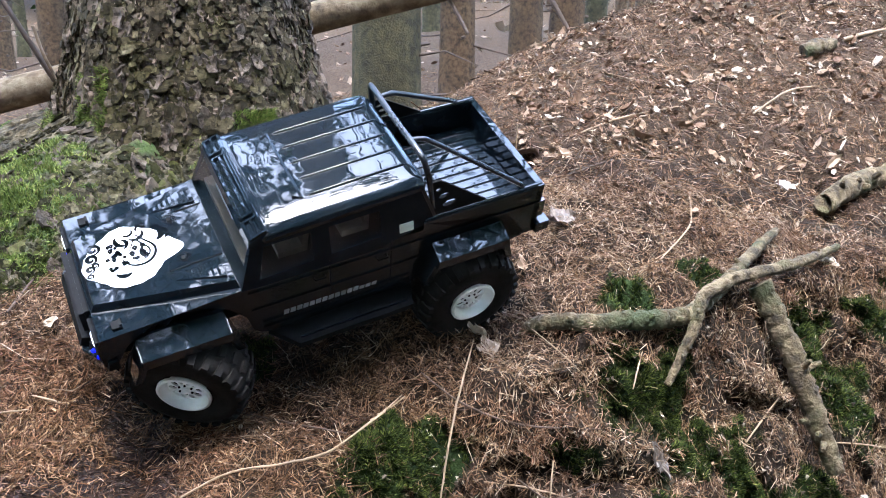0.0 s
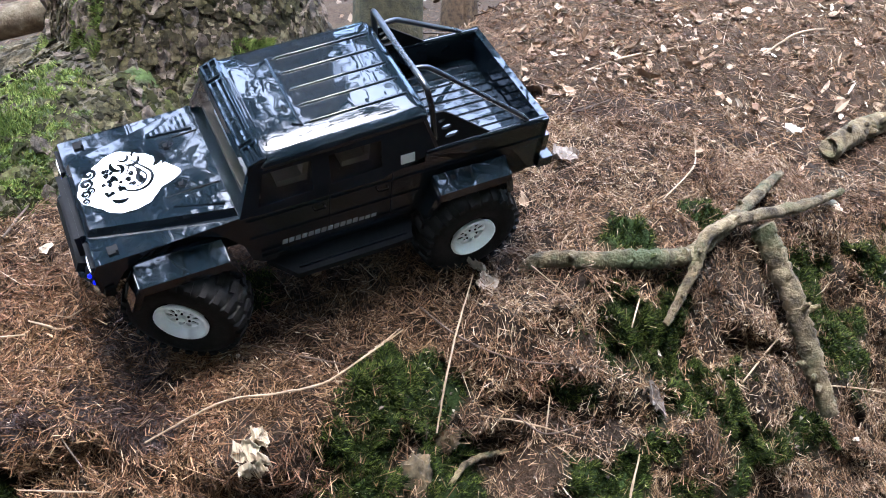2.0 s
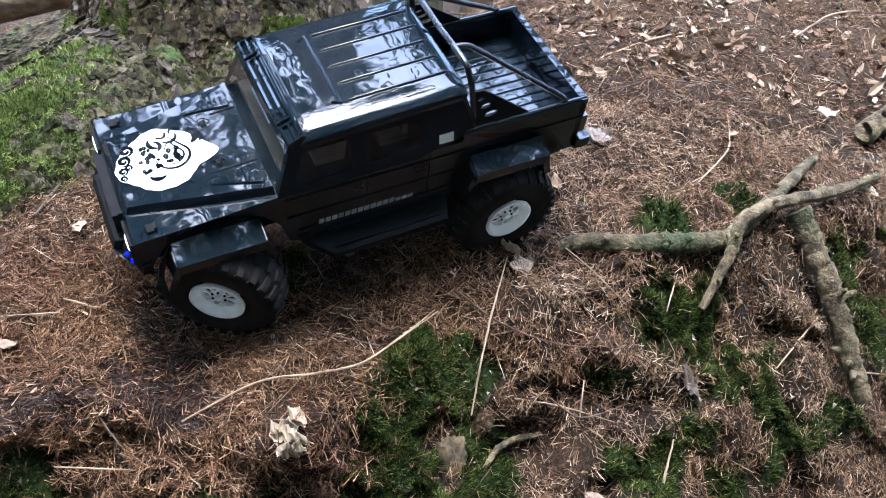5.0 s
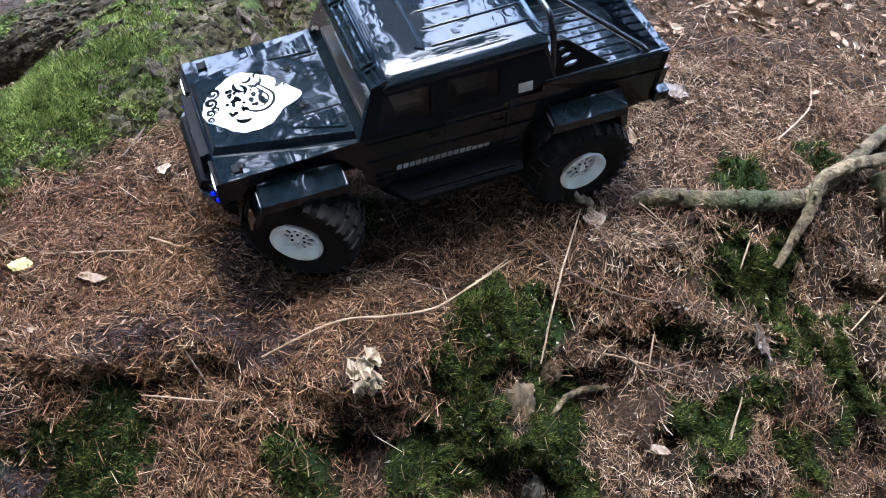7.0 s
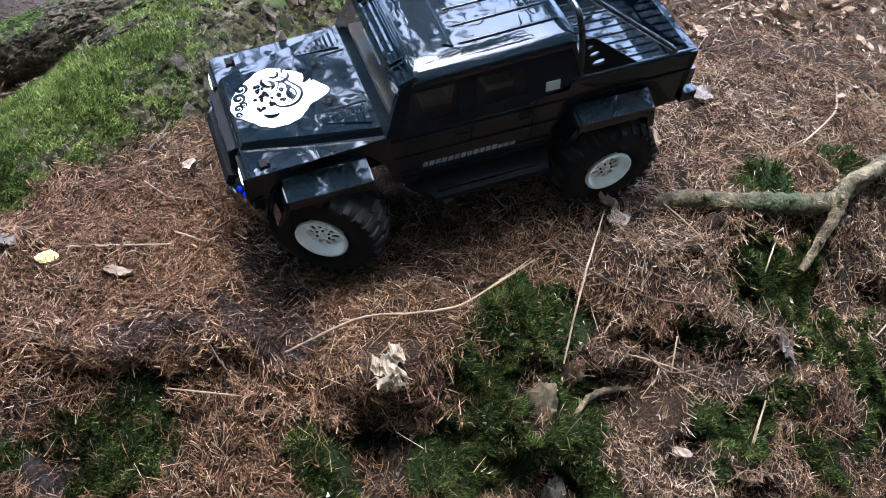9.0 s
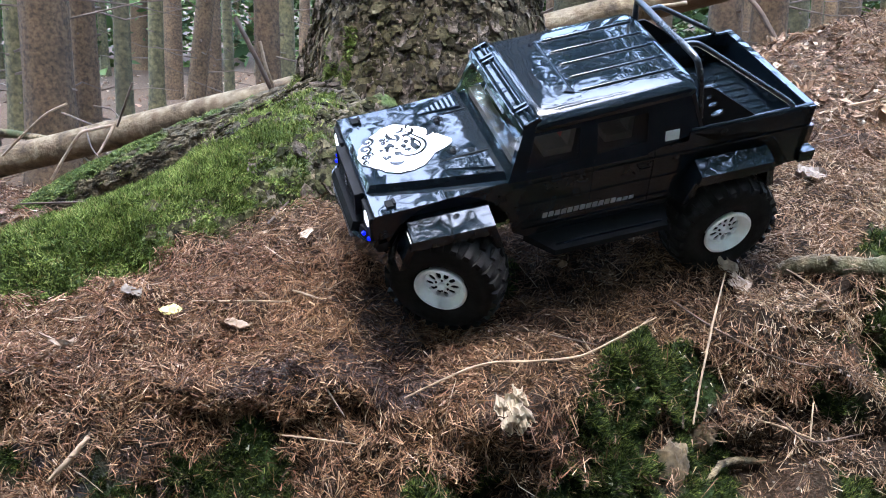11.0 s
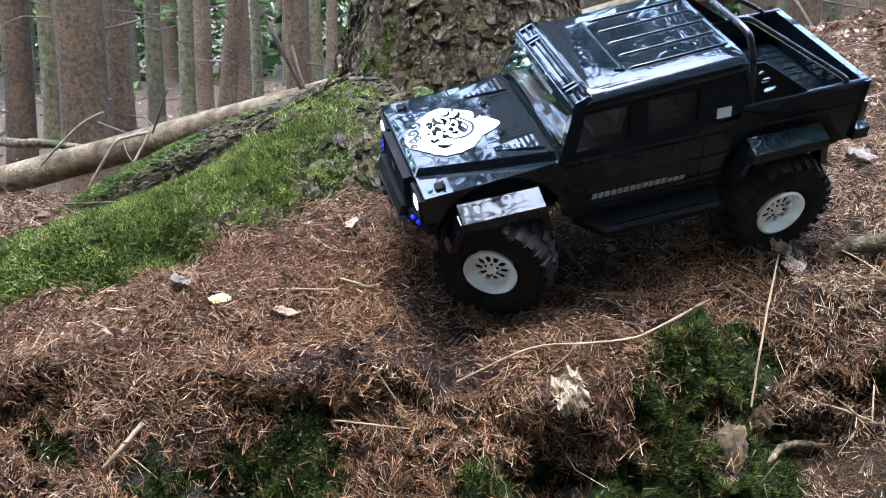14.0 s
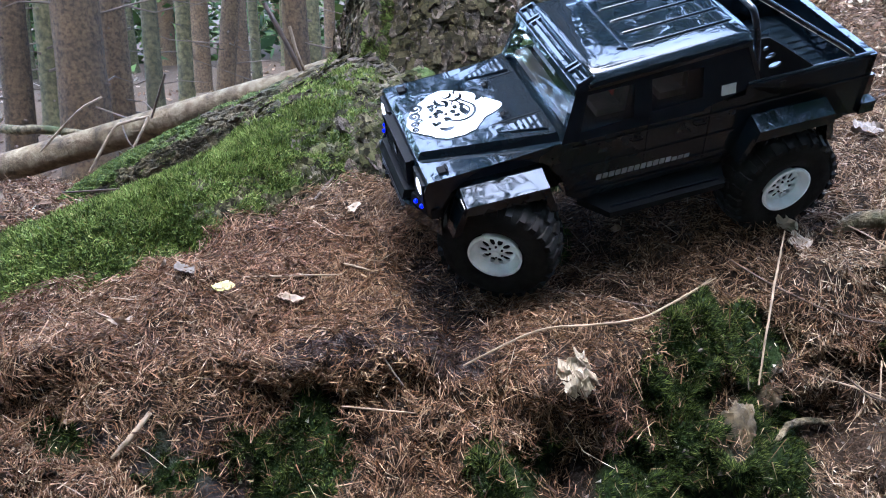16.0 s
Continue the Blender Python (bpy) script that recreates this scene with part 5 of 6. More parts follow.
def drop(cx, cy, r, tip, n=30):
    """A drop's outline with its tip towards one side."""
    return [(cx + r * math.cos(a) * (1 - .35 * max(0, -math.sin(a)) ** 2), cy + r * math.sin(a) - tip * max(0, -math.sin(a)) ** 5) for a in [2 * math.pi * i / n for i in range(n)]]


scroll(drop(.224, .002, .0205, .012)[:24], .0019)
scroll(drop(.224, .002, .0135, .010)[4:], .0012)
r = random.Random(3)
for k in range(30):   # flecks inside the drop and a dark broken field in front of it
    if k < 9:
        cx, cy, rad = .224 + r.uniform(-.008, .008), r.uniform(-.009, .011), r.uniform(.0022, .0036)
    else:
        cx, cy, rad = .252 + r.uniform(-.012, .010), r.uniform(-.024, .018), r.uniform(.0018, .0034)
    f, g = r.uniform(0, 6), r.uniform(.2, .5)
    scroll([(cx + rad * .55 * math.cos(a) * (1 + g * math.sin(3 * a + f)), cy + rad * .75 * math.sin(a) * (1 + g * math.cos(2 * a + f))) for a in [2 * math.pi * i / 14 for i in range(14)]], rad * .45, True)
for cx, cy, rad, a0, turn, wide in ((.203, -.022, .013, 1.9, 2.6, .0052), (.197, -.016, .012, 2.4, 2.4, .0034), (.222, -.031, .010, .6, 2.8, .0026), (.236, -.028, .011, -.6, 2.2, .0030), (.243, -.020, .009, 2.0, 2.4, .0026),
                                    (.212, -.036, .007, 3.2, 3.4, .0022), (.230, -.037, .006, .2, 3.6, .0020), (.246, .020, .012, .4, 1.8, .0034), (.205, .004, .016, -1.0, 1.6, .0026)):
    scroll([(cx + rad * math.cos(a0 + turn * i / 11), cy + rad * math.sin(a0 + turn * i / 11)) for i in range(12)], wide)
for cx, cy, rad in ((.274, -.027, .0088), (.280, -.012, .0082), (.277, .000, .0050), (.284, .004, .0060), (.286, .015, .0046)):
    scroll([(cx + rad * (1 - .055 * i) * math.cos(.62 * i + 1.2), cy + rad * (1 - .055 * i) * math.sin(.62 * i + 1.2)) for i in range(15)], rad * .34)

# front: grille, lamps, bumper
bm = bmesh.new()
add_box(bm, .298, .3085, -.0505, .0505, .1625, .1925)
grille = part("grille", finish(bm, "grille", BLACK, 30, .002), truck, "black mesh grille in a dark frame")
for y0, y1, z0, z1 in ((-.0535, .0535, .1918, .1940), (-.0535, .0535, .1615, .1637), (-.0535, -.0512, .1637, .1918), (.0512, .0535, .1637, .1918)):
    bm = bmesh.new()
    add_box(bm, .305, .3115, y0, y1, z0, z1)
    part("grille_frame", finish(bm, "grille_frame", BLACK, 30, .0008), grille)
for k in range(7):
    bm = bmesh.new()
    z = .1655 + k * .0038
    add_box(bm, .307, .3100, -.0505, .0505, z, z + .0013)
    part("grille_bar", finish(bm, "grille_bar", BLACK), grille)
bm = bmesh.new()
lathe(bm, [(.0080, .0), (.0080, .003), (.0060, .003), (.0060, 0)], 20)
bmesh.ops.rotate(bm, verts=bm.verts, matrix=Matrix.Rotation(radians(90), 3, "Z"))
badge = part("badge_ring", finish(bm, "badge_ring", SILVER, 40), grille, "plain round silver badge", pose(.3115, 0, .178))
for side in (-1, 1):
    bm = bmesh.new()
    add_box(bm, .296, .3045, side * .081 - .020, side * .081 + .020, .156, .191)
    housing = part("headlight_housing", finish(bm, "headlight_housing", BLACK, 30, .003), truck)
    bm = bmesh.new()
    lathe(bm, [(.0, .0022), (.007, .0018), (.0105, .0008), (.0112, 0)], 24)
    bmesh.ops.rotate(bm, verts=bm.verts, matrix=Matrix.Rotation(radians(-90), 3, "Z"))
    part("headlight", finish(bm, "headlight", HEAD, 60), housing, "glowing white headlight", pose(.3040, side * .084, .1785))
    bm = bmesh.new()
    add_hull(bm, [(.290, side * .066, .142), (.285, side * .110, .142), (.285, side * .110, .157), (.290, side * .066, .157)],
             [(.313, side * .066, .143), (.298, side * .110, .143), (.296, side * .109, .155), (.310, side * .066, .156)])
    fog_box = part("fog_light_housing", finish(bm, "fog_light_housing", BLACK, 30, .002), truck)
    for dy in (.078, .090):
        bm = bmesh.new()
        bmesh.ops.create_uvsphere(bm, u_segments=14, v_segments=8, radius=.0031)
        part("fog_light", finish(bm, "fog_light", BLUE, 60), fog_box, "glowing blue light", pose(.3085 - (dy - .078) * .34, side * dy, .1505))
bm = bmesh.new()
add_hull(bm, [(.288, -.114, .117), (.318, -.066, .117), (.318, .066, .117), (.288, .114, .117)], [(.288, -.114, .1415), (.320, -.066, .1415), (.320, .066, .1415), (.288, .114, .1415)])
bumper = part("front_bumper", finish(bm, "front_bumper", PAINT, 30, .003), truck)
bm = bmesh.new()
add_hull(bm, [(.300, -.062, .141), (.322, -.058, .141), (.322, .058, .141), (.300, .062, .141)], [(.300, -.062, .154), (.317, -.056, .154), (.317, .056, .154), (.300, .062, .154)])
part("bumper_top_bar", finish(bm, "bumper_top_bar", BLACK, 30, .003), bumper)
for z in (.124, .133):
    bm = bmesh.new()
    add_box(bm, .3185, .3215, -.052, .052, z, z + .002)
    part("bumper_slot", finish(bm, "bumper_slot", CHROME), bumper)
for side in (-1, 1):
    bm = bmesh.new()
    add_box(bm, .306, .3175, side * .060 - .007, side * .060 + .007, .1135, .1175)
    part("bumper_lamp", finish(bm, "bumper_lamp", SILVER, 30, .001), bumper)

# flared wheel arches
for side in (-1, 1):
    for x0, x1, zz, nm in ((.157, .2575, .1685, "front_wheel_arch"), (-.242, -.138, .171, "rear_wheel_arch")):
        bm = bmesh.new()
        outline = [(x1 + .005, zz - .015), (x1 + .002, zz), (x0 - .004, zz), (x0 - .007, zz - .015)]
        add_hull(bm, [(x, side * .100, z + .013) for x, z in outline], [(x, side * .133, z - .001) for x, z in outline])
        flare = part(nm, finish(bm, nm, PAINT, 30, .0055, 4), truck)
        for foot, head in ((x1 + .019, x1 + .004), (x0 - .021, x0 - .006)):
            bm = bmesh.new()
            lean = .010 if foot > head else -.010
            add_hull(bm, [(foot - lean, side * .101, zz - .052), (foot, side * .101, zz - .052), (head, side * .101, zz + .004), (head - lean, side * .101, zz + .004)],
                     [(foot - lean, side * .124, zz - .052), (foot, side * .124, zz - .052), (head, side * .129, zz - .004), (head - lean, side * .129, zz - .004)])
            part("arch_leg", finish(bm, "arch_leg", PAINT, 30, .0015, 2), flare)
    # step below the doors
    bm = bmesh.new()
    add_hull(bm, [(.098, side * .098, .094), (-.112, side * .098, .094), (-.112, side * .098, .106), (.098, side * .098, .106)],
             [(.066, side * .132, .088), (-.100, side * .132, .088), (-.100, side * .132, .097), (.066, side * .132, .097)])
    step = part("side_step", finish(bm, "side_step", BLACK, 30, .002), truck)
    for k in range(3):
        bm = bmesh.new()
        add_box(bm, -.095, .062, side * (.112 + .006 * k) - .001, side * (.112 + .006 * k) + .001, .0985, .1005)
        part("step_rib", finish(bm, "step_rib", PAINT), step)
    # mouldings along the side
    for x0, x1, z0, z1 in ((.12, -.12, .196, .1985), (.118, -.118, .162, .165), (.105, -.105, .133, .1355), (.105, -.105, .122, .1245)):
        bm = bmesh.new()
        add_box(bm, x1, x0, side * .1055, side * .1082, z0, z1)
        part("side_moulding", finish(bm, "side_moulding", PAINT, 30, .0006), truck)
    for x in (.012, -.075):
        bm = bmesh.new()
        add_box(bm, x - .0005, x + .0005, side * .1058, side * .1066, .128, .214)
        part("door_gap", finish(bm, "door_gap", BLACK), truck)
    for x in (.034, -.054):
        bm = bmesh.new()
        add_tube(bm, [(x, side * .106, .187), (x - .001, side * .1105, .188), (x - .014, side * .1105, .188), (x - .015, side * .106, .187)], .0014, 7)
        part("door_handle", finish(bm, "door_handle", BLACK, 50), truck)
    # lettering of the sill, as plain bars
    for k in range(15):
        x = .0775 - k * .0089
        bm = bmesh.new()
        h = .0078 if k < 12 else .0055
        add_hull(bm, [(x, side * .1055, .1360), (x - .0068, side * .1055, .1360), (x - .0078, side * .1055, .1360 + h), (x - .001, side * .1055, .1360 + h)],
                 [(x, side * .1068, .1360), (x - .0068, side * .1068, .1360), (x - .0078, side * .1068, .1360 + h), (x - .001, side * .1068, .1360 + h)])
        part("sill_lettering", finish(bm, "sill_lettering", GREY), truck, "row of pale slanted bars" if k == 0 else "")

# cab: pillars, rails, roof, panes
for side in (-1, 1):
    y0, y1 = side * .1062, side * .094

    def post(name, a, b, c, d, thick=.008):
        """A post between four points (x, z): foot a to b, head c to d."""
        bm = bmesh.new()
        foot = lambda z: y0 + (y1 - y0) * (z - .212) / .062
        add_hull(bm, [(x, foot(z), z) for x, z in (a, b, d, c)], [(x, foot(z) - side * thick, z) for x, z in (a, b, d, c)])
        part(name, finish(bm, name, PAINT, 30, .0012), truck)

    post("windscreen_pillar", (.128, .207), (.106, .207), (.1065, .272), (.090, .272))
    post("door_pillar", (.0325, .208), (.0085, .208), (.0315, .272), (.0090, .272))
    post("rear_pillar", (-.061, .208), (-.139, .226), (-.0605, .284), (-.116, .289))
    post("window_sill", (.110, .206), (-.064, .206), (.110, .2165), (-.064, .2255))
    post("roof_rail", (.098, .2625), (-.064, .2645), (.094, .279), (-.064, .288))
    for x0, x2, x1, z0, z1, z2 in ((.1090, .094, .031, .2155, .264, .265), (.0105, .0105, -.0625, .2200, .265, .266)):
        bm = bmesh.new()
        f = lambda z: y0 + (y1 - y0) * (z - .212) / .062 - side * .003
        add_hull(bm, [(x0, f(z0), z0), (x1, f(z0), z0), (x1, f(z2), z2), (x2, f(z1), z1)], [(x0, f(z0) - side * .001, z0), (x1, f(z0) - side * .001, z0), (x1, f(z2) - side * .001, z2), (x2, f(z1) - side * .001, z1)])
        pane = part("side_window", finish(bm, "side_window", GLASS), truck, "dark tinted side window")
        pane.visible_shadow = False
    bm = bmesh.new()
    add_hull(bm, [(-.1065, side * .1040, .2205), (-.0865, side * .1040, .2205), (-.0865, side * .1015, .2340), (-.1065, side * .1015, .2340)],
             [(-.1065, side * .1052, .2205), (-.0865, side * .1052, .2205), (-.0865, side * .1027, .2340), (-.1065, side * .1027, .2340)])
    part("side_sticker", finish(bm, "side_sticker", STICKER), truck, "small white rectangular sticker")

bm = bmesh.new()
add_hull(bm, [(.1275, -.098, .209), (.1275, .098, .209), (.106, .089, .272), (.106, -.089, .272)], [(.1265, -.098, .209), (.1265, .098, .209), (.105, .089, .272), (.105, -.089, .272)])
pane = part("windscreen", finish(bm, "windscreen", GLASS), truck, "clear raked windscreen")
pane.visible_shadow = False
for k in range(9):
    y = -.030 + k * .0075
    bm = bmesh.new()
    add_hull(bm, [(.1102, y, .2600), (.1102, y + .0052, .2600), (.1070, y + .0052, .2690), (.1070, y, .2690)], [(.1112, y, .2600), (.1112, y + .0052, .2600), (.1080, y + .0052, .2690), (.1080, y, .2690)])
    part("screen_lettering", finish(bm, "screen_lettering", GREY), truck, "row of pale bars" if k == 0 else "")
bm = bmesh.new()
add_box(bm, -.124, -.117, -.094, .094, .205, .288)
part("cab_rear_wall", finish(bm, "cab_rear_wall", PAINT, 30, .002), truck)
bm = bmesh.new()
add_box(bm, -.1265, -.1235, -.06, .06, .238, .276)
part("rear_window", finish(bm, "rear_window", BLACK, 30, .001), truck)


def roof_z(x):
    return .2875 + (.116 - x) / .234 * .0125


half = [(.0970, -.0215), (.0985, -.0165), (.0982, -.0120), (.0962, -.0080), (.0925, -.0048), (.0870, -.0024), (.0800, -.0010), (.0600, -.0002), (.0300, 0)]
profile = [(-y, z) for y, z in half] + [(0, 0)] + [(y, z) for y, z in half[::-1]]
bm = bmesh.new()
rings = []
for x, drop, narrow in ((.0935, .0085, .003), (.0925, .0050, .0020), (.0900, .0022, .0010), (.0860, .0007, .0003), (.080, 0, 0), (.05, 0, 0), (0, 0, 0), (-.06, 0, 0), (-.112, 0, 0), (-.1185, .0014, .0006), (-.1225, .0045, .002), (-.1240, .0090, .0035)):
    rings.append([bm.verts.new((x, y * (1 - narrow / .098), roof_z(x) + (z - drop if z > -.011 else max(z, -.0215)))) for y, z in profile])
for a, b in zip(rings, rings[1:]):
    for i in range(len(a) - 1):
        bm.faces.new((a[i], a[i + 1], b[i + 1], b[i]))
    bm.faces.new((a[-1], a[0], b[0], b[-1]))
bm.faces.new(rings[0])
bm.faces.new(rings[-1][::-1])
roof = part("roof", finish(bm, "roof", PAINT, 50), truck)
for k in range(5):
    y = -.062 + k * .031
    bm = bmesh.new()
    add_tube(bm, [(.022, y, roof_z(.022) - .0012), (.018, y, roof_z(.018) + .0004), (-.106, y, roof_z(-.108) + .0004), (-.110, y, roof_z(-.110) - .0012)], .0016, 8)
    part("roof_rib", finish(bm, "roof_rib", PAINT, 60), roof)
bm = bmesh.new()
add_tube(bm, [(.040, -.058, roof_z(.04)), (.030, -.064, roof_z(.03)), (.030, .064, roof_z(.03)), (.040, .058, roof_z(.04))], .002, 8)
part("roof_crossrib", finish(bm, "roof_crossrib", PAINT, 60), roof)
bm = bmesh.new()
add_hull(bm, [(.1115, -.097, .2685), (.1115, .097, .2685), (.084, .0975, .2715), (.084, -.0975, .2715)], [(.1085, -.096, .2755), (.1085, .096, .2755), (.084, .0935, .2850), (.084, -.0935, .2850)])
visor = part("sun_visor", finish(bm, "sun_visor", PAINT, 30, .002, 3), roof)


def visor_z(x):
    return .2755 + (.1085 - x) / .0245 * .0095


for y, half in ((-.079, .0155), (.079, .0155), (0, .058)):
    # raised frame round a recess, with a bar across it
    bm = bmesh.new()
    for x0, x1, a, b in ((.0865, .0890, -half, half), (.1050, .1075, -half, half), (.0890, .1050, -half, -half + .0028), (.0890, .1050, half - .0028, half), (.0960, .0985, -half + .0028, half - .0028)):
        add_hull(bm, [(x0, y + a, visor_z(x0) - .002), (x1, y + a, visor_z(x1) - .002), (x1, y + b, visor_z(x1) - .002), (x0, y + b, visor_z(x0) - .002)],
                 [(x0, y + a, visor_z(x0) + .0038), (x1, y + a, visor_z(x1) + .0034), (x1, y + b, visor_z(x1) + .0034), (x0, y + b, visor_z(x0) + .0038)])
    part("marker_light_pod" if y else "visor_frame", finish(bm, "marker_light_pod", PAINT, 30, .0008), roof)

# inside of the cab
for x, y, w, mat, nm in ((.052, .045, .034, SEAT, "front_seat"), (.052, -.045, .034, SEAT, "front_seat"), (-.035, 0, .075, SEAT, "rear_bench")):
    bm = bmesh.new()
    add_box(bm, x - .018, x + .018, y - w, y + w, .214, .224)
    add_hull(bm, [(x - .020, y - w, .214), (x - .020, y + w, .214), (x - .012, y + w, .214), (x - .012, y - w, .214)], [(x - .028, y - w * .8, .256), (x - .028, y + w * .8, .256), (x - .021, y + w * .8, .256), (x - .021, y - w * .8, .256)])
    part(nm, finish(bm, nm, mat, 30, .003), truck)
bm = bmesh.new()
add_box(bm, .095, .113, -.088, .088, .213, .224)
part("dashboard", finish(bm, "dashboard", SEAT, 30, .003), truck)
for y in (-.045, .045):
    bm = bmesh.new()
    add_hull(bm, [(.026, y - .012, .222), (.026, y + .012, .222), (.040, y + .012, .222), (.040, y - .012, .222)], [(.022, y - .008, .262), (.022, y + .008, .262), (.028, y + .008, .262), (.028, y - .008, .262)])
    part("seat_cushion", finish(bm, "seat_cushion", RED, 30, .002), truck, "red seat cushion")
bm = bmesh.new()
add_tube(bm, [(.083 + .0 * a, .042 + .014 * math.cos(a), .236 + .014 * math.sin(a)) for a in [i * .42 for i in range(16)]], .0016, 6)
part("steering_wheel", finish(bm, "steering_wheel", BLACK, 60), truck)

# load bed
for side in (-1, 1):
    bm = bmesh.new()
    outline = [(-.121, .2265), (-.306, .2265), (-.310, .138), (-.295, .138)] + arch(-.198, .120, .090, 10, 170, 9) + [(-.121, .118)]
    add_side(bm, outline, side * .106, side * .096)
    wall = part("bed_side", finish(bm, "bed_side", PAINT, 30, .0022, 2), truck)
    bm = bmesh.new()
    add_box(bm, -.309, -.122, side * .107 - .001, side * .107 + .001, .196, .1985)
    part("side_moulding", finish(bm, "side_moulding", PAINT, 30, .0005), truck)
    bm = bmesh.new()
    add_tube(bm, [(-.124, side * .101, .2270), (-.307, side * .101, .2270)], .0042, 8)
    part("bed_rail", finish(bm, "bed_rail", PAINT, 60), truck)
    # perforated side plate with three oval holes
    bm = bmesh.new()
    holes = [oval(-.1605, .2445, .0098, .0040, 14, -.12), oval(-.1525, .2575, .0072, .0034, 14, -.12), oval(-.1450, .2685, .0046, .0026, 12, -.12)]
    plate_with_holes(bm, [(-.139, .226), (-.224, .226), (-.219, .2300), (-.159, .274), (-.148, .281), (-.132, .282)], holes, .003)
    bmesh.ops.rotate(bm, verts=bm.verts, matrix=Matrix.Rotation(radians(90), 3, "X"))
    for v in bm.verts:   # the plate leans inwards
        v.co.y += side * (.1005 - .20 * (v.co.z - .230)) + .0015
    part("side_plate", finish(bm, "side_plate", BLACK), truck, "black side plate with three oval holes")
    # added metal strip, imitates the bright sliver in the gap behind the cab
    bm = bmesh.new()
    add_hull(bm, [(-.138, side * .104, .225), (-.1425, side * .104, .225), (-.1215, side * .094, .284), (-.1165, side * .094, .284)], [(-.138, side * .101, .225), (-.1425, side * .101, .225), (-.1215, side * .091, .284), (-.1165, side * .091, .284)])
    part("cab_corner_gleam", finish(bm, "cab_corner_gleam", CHROME, 30, .001), truck, "metallic strip standing in for the bright gap behind the cab")
    bm = bmesh.new()
    add_tube(bm, glide([(-.123, side * .047, .3215), (-.137, side * .049, .3215), (-.152, side * .054, .3155), (-.215, side * .076, .2740), (-.268, side * .096, .2390), (-.2775, side * .0985, .2300)], 4), .0036, 10)
    part("diagonal_bar", finish(bm, "diagonal_bar", BAR, 60), truck)
    bm = bmesh.new()
    add_box(bm, -.318, -.310, side * .099 - .006, side * .099 + .006, .165, .195)
    part("tail_light", finish(bm, "tail_light", AMBER, 30, .001), truck)
bm = bmesh.new()
add_box(bm, -.300, -.122, -.098, .098, .176, .182)
floor = part("bed_floor", finish(bm, "bed_floor", PAINT, 30, .001), truck)
for k in range(12):
    y = -.088 + k * .016
    bm = bmesh.new()
    add_hull(bm, [(-.296, y - .0070, .182), (-.296, y + .0070, .182), (-.126, y + .0070, .182), (-.126, y - .0070, .182)], [(-.294, y - .0056, .1845), (-.294, y + .0056, .1845), (-.128, y + .0056, .1845), (-.128, y - .0056, .1845)])
    part("floor_rib", finish(bm, "floor_rib", PAINT, 40, .0008), floor)
bm = bmesh.new()
add_box(bm, -.309, -.299, -.106, .106, .150, .2295)
part("tailgate", finish(bm, "tailgate", PAINT, 30, .003, 2), truck)
bm = bmesh.new()
add_box(bm, -.328, -.305, -.112, .112, .139, .156)
part("rear_bumper", finish(bm, "rear_bumper", PAINT, 30, .003, 2), truck)
bm = bmesh.new()
add_tube(bm, glide([(-.139, -.0975, .228), (-.133, -.0900, .282), (-.1275, -.0835, .309), (-.1245, -.070, .3205), (-.123, 0, .3215), (-.1245, .070, .3205), (-.1275, .0835, .309), (-.133, .0900, .282), (-.139, .0975, .228)], 5), .0042, 10)
part("roll_bar", finish(bm, "roll_bar", BAR, 60), truck)
for y in (-.05, .045):
    bm = bmesh.new()
    add_tube(bm, [(-.165 + .010 * math.cos(a), y + .006 * math.sin(a), .190 + .001 * math.sin(2 * a)) for a in [i * .5 for i in range(12)]], .0008, 5)
    part("wire_clip", finish(bm, "wire_clip", SILVER, 60), truck)

# chassis and axles
bm = bmesh.new()
add_box(bm, -.28, .29, -.045, .045, .085, .118)
add_box(bm, -.09, .09, -.035, .035, .062, .085)
part("chassis", finish(bm, "chassis", BLACK, 30, .003), truck)

FRONT, REAR = (.231, .072), (-.197, .061)
WHEELS = [(FRONT[0] - .024, .1030, FRONT[1], STEER), (FRONT[0] - .002, -.1035, FRONT[1] - .010, STEER), (REAR[0], .1075, REAR[1], 0), (REAR[0], -.1075, REAR[1] - .008, 0)]
for cx, cz in (FRONT, REAR):
    bm = bmesh.new()
    add_tube(bm, [(cx, -.105, cz), (cx, .105, cz)], .010, 12)
    bmesh.ops.create_uvsphere(bm, u_segments=14, v_segments=10, radius=.021, matrix=Matrix.Translation((cx, .02, cz)))
    part("axle", finish(bm, "axle", BLACK, 60), truck)
    for side in (-1, 1):
        bm = bmesh.new()
        add_tube(bm, [(cx - .02, side * .062, cz + .005), (cx - .012, side * .055, .14)], .0085, 12)
        part("shock_absorber", finish(bm, "shock_absorber", BLACK, 50), truck)

# one wheel: y is its axle, outward is +y
RIM_R, HALF = .0345, .032
bm = bmesh.new()
profile = [(RIM_R, -HALF * .8), (RIM_R + .006, -HALF), (.061, -HALF * 1.04), (.0720, -HALF * .93), (.0770, -HALF * .72), (.0780, -HALF * .3), (.0780, HALF * .3), (.0770, HALF * .72), (.0720, HALF * .93), (.061, HALF * 1.04), (RIM_R + .006, HALF), (RIM_R, HALF * .8)]
rings = lathe(bm, profile, 56)
for k in range(56):
    bm.faces.new((rings[-1][k], rings[-1][(k + 1) % 56], rings[0][(k + 1) % 56], rings[0][k]))
tyre_mesh = finish(bm, "tyre", RUBBER, 50)
lug_meshes = []
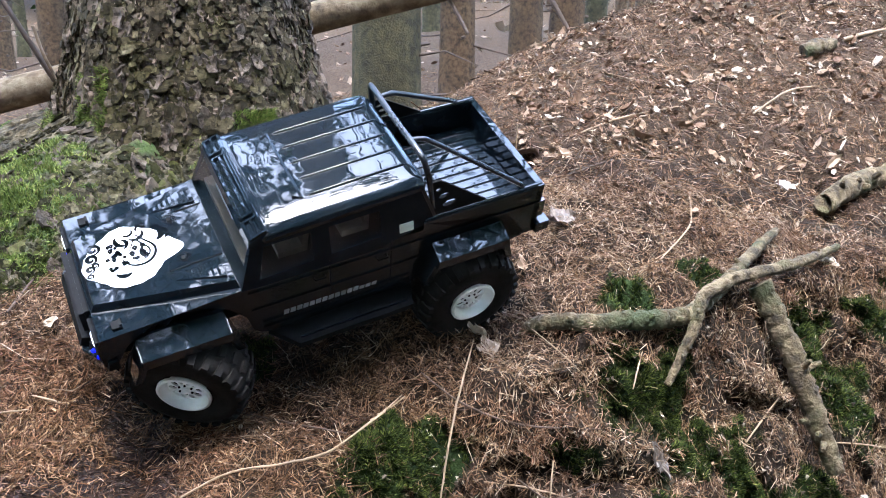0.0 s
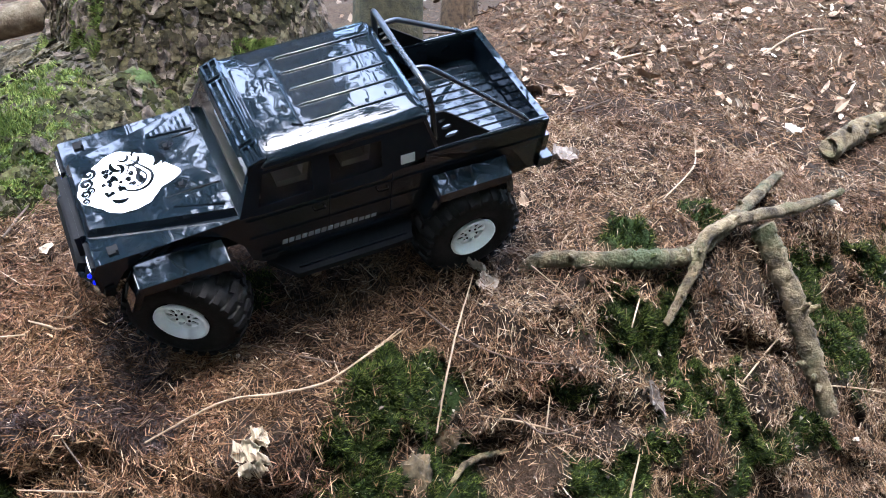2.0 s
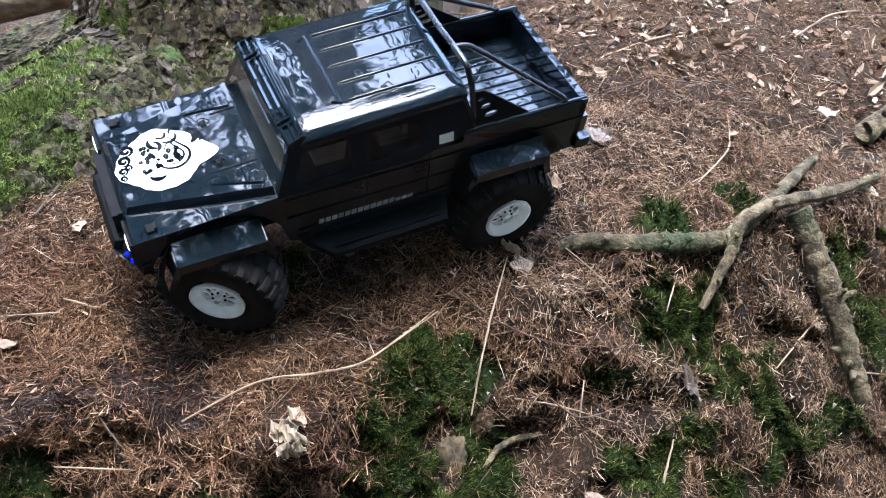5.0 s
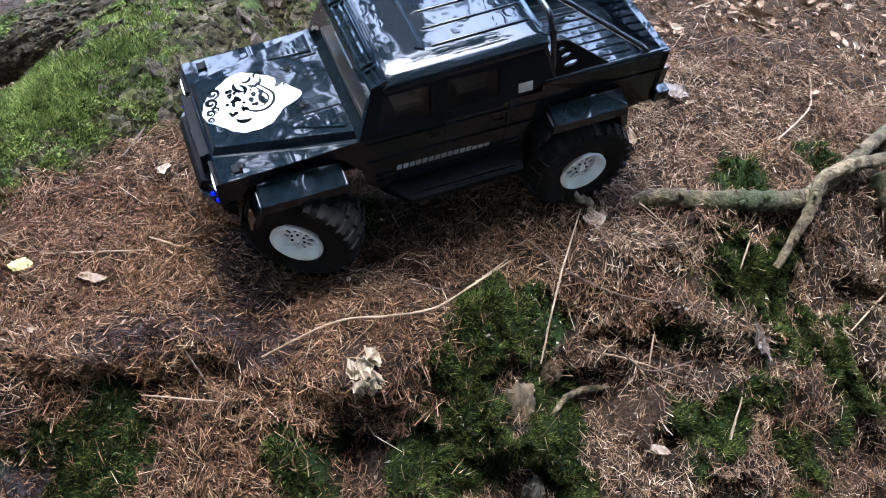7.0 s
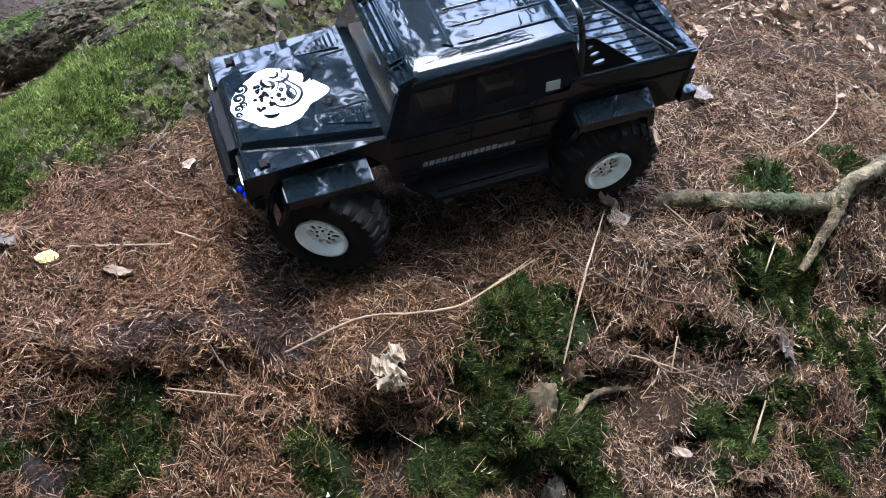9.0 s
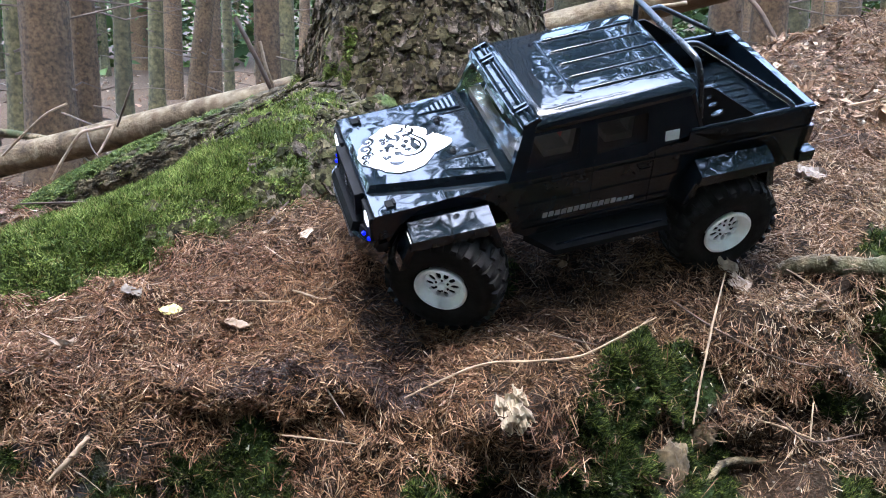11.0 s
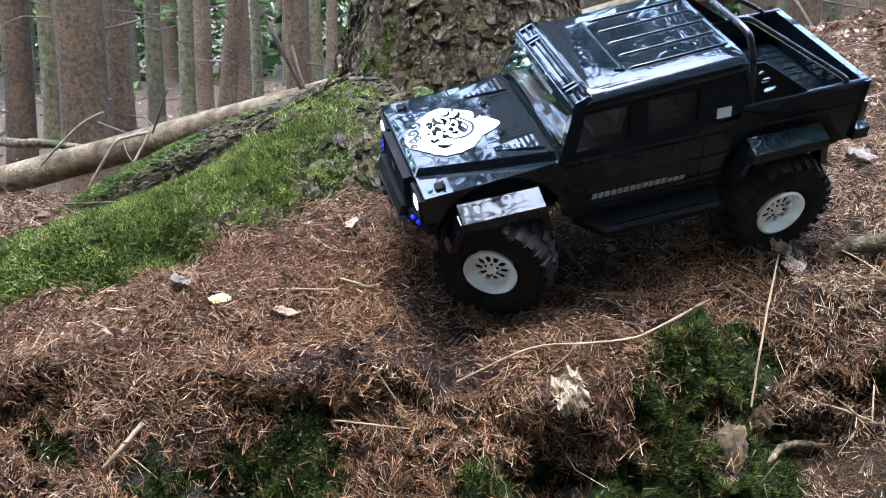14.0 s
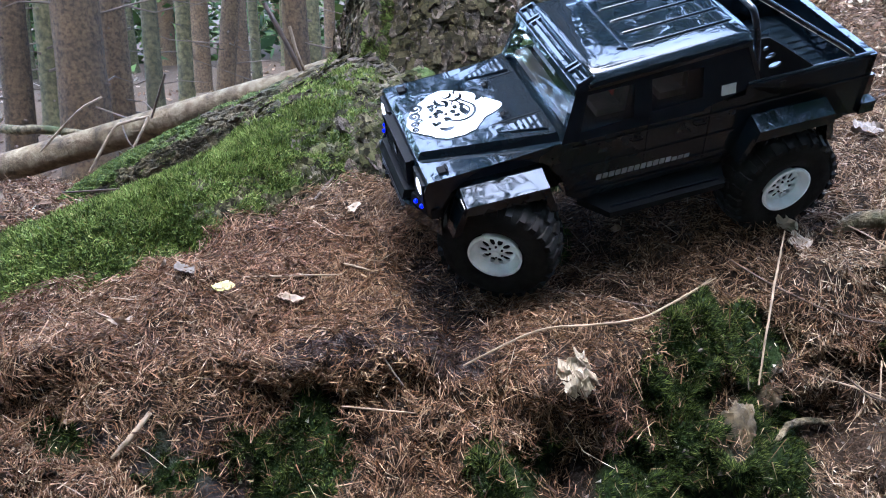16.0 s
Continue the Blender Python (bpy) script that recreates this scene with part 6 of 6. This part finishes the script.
for shape in range(2):
    bm = bmesh.new()
    if shape == 0:   # shoulder lug
        add_hull(bm, [(-.0042, .014, .0745), (.0042, .014, .0745), (.0046, .034, .0690), (-.0046, .034, .0690)], [(-.0036, .015, .0815), (.0036, .015, .0815), (.0040, .0335, .0760), (-.0040, .0335, .0760)])
    else:            # centre lug
        add_hull(bm, [(-.0036, -.006, .0755), (.0052, -.003, .0755), (.0040, .011, .0755), (-.0048, .008, .0755)], [(-.0030, -.005, .0817), (.0046, -.0026, .0817), (.0034, .010, .0817), (-.0042, .0072, .0817)])
    lug_meshes.append(finish(bm, "tread_lug", RUBBER))
bm = bmesh.new()
# deep dish: a rounded lip, a plain cone, and a slotted centre
lathe(bm, [(RIM_R + .0012, .030), (RIM_R + .0012, .0338), (.0338, .0350), (.0322, .0348), (.0310, .0330), (.0275, .0255), (.0240, .0215), (.0234, .0180), (.0300, -.03), (RIM_R, -.03)], 48)
rim_mesh = finish(bm, "rim", WHITE, 40)
bm = bmesh.new()
holes = [oval(.0168 * math.cos(2 * math.pi * k / 10), .0168 * math.sin(2 * math.pi * k / 10), .0060, .0036, 12, 2 * math.pi * k / 10) for k in range(10)]
plate_with_holes(bm, oval(0, 0, .0244, .0244, 48), holes, .0025)
bmesh.ops.rotate(bm, verts=bm.verts, matrix=Matrix.Rotation(radians(-90), 3, "X"))
for v in bm.verts:
    v.co.y += .0200 + .16 * max(0, .0236 - math.hypot(v.co.x, v.co.z))
disc_mesh = finish(bm, "rim_disc", WHITE, 40)
bm = bmesh.new()
lathe(bm, [(.0, .0290), (.0045, .0290), (.0055, .0275), (.0062, .0245), (.0062, .018)], 20)
hub_mesh = finish(bm, "hub", WHITE, 40)
bm = bmesh.new()
lathe(bm, [(.0, .0032), (.0013, .003), (.0017, .002), (.0017, 0)], 8)
bolt_mesh = finish(bm, "wheel_bolt", BLACK, 40)
# black disc added close behind the slots, standing in for their shade
bm = bmesh.new()
lathe(bm, [(.0, .0165), (.0232, .0165), (.0232, .012)], 32)
back_mesh = finish(bm, "slot_shade_disc", BLACK, 40)

for k, (x, y, z, steer) in enumerate(WHEELS):
    wheel = new("wheel")
    wheel.parent = truck
    wheel.empty_display_size = .02
    wheel.matrix_basis = pose(x, y, z, 0, 0, steer + (180 if y < 0 else 0)) @ pose(0, 0, 0, 0, 11 * k)
    tagged(wheel, "knobbly black tyre on a white slotted rim")
    part("tyre", tyre_mesh, wheel)
    part("rim", rim_mesh, wheel)
    part("rim_disc", disc_mesh, wheel)
    part("hub", hub_mesh, wheel)
    part("slot_shade_disc", back_mesh, wheel)
    for i in range(6):
        a = 2 * math.pi * (i + .5) / 6
        part("wheel_bolt", bolt_mesh, wheel, at=pose(.0092 * math.cos(a), .0232, .0092 * math.sin(a)))
    for i in range(26):
        a = 360 * i / 26
        part("tread_lug", lug_meshes[0], wheel, at=pose(0, 0, 0, 0, a))
        part("tread_lug", lug_meshes[0], wheel, at=pose(0, 0, 0, 0, a + 7, 180) )
        part("tread_lug", lug_meshes[1], wheel, at=pose(0, 0, 0, 0, a + 3.5))
        part("tread_lug", lug_meshes[1], wheel, at=pose(0, 0, 0, 0, a + 10.5, 180))
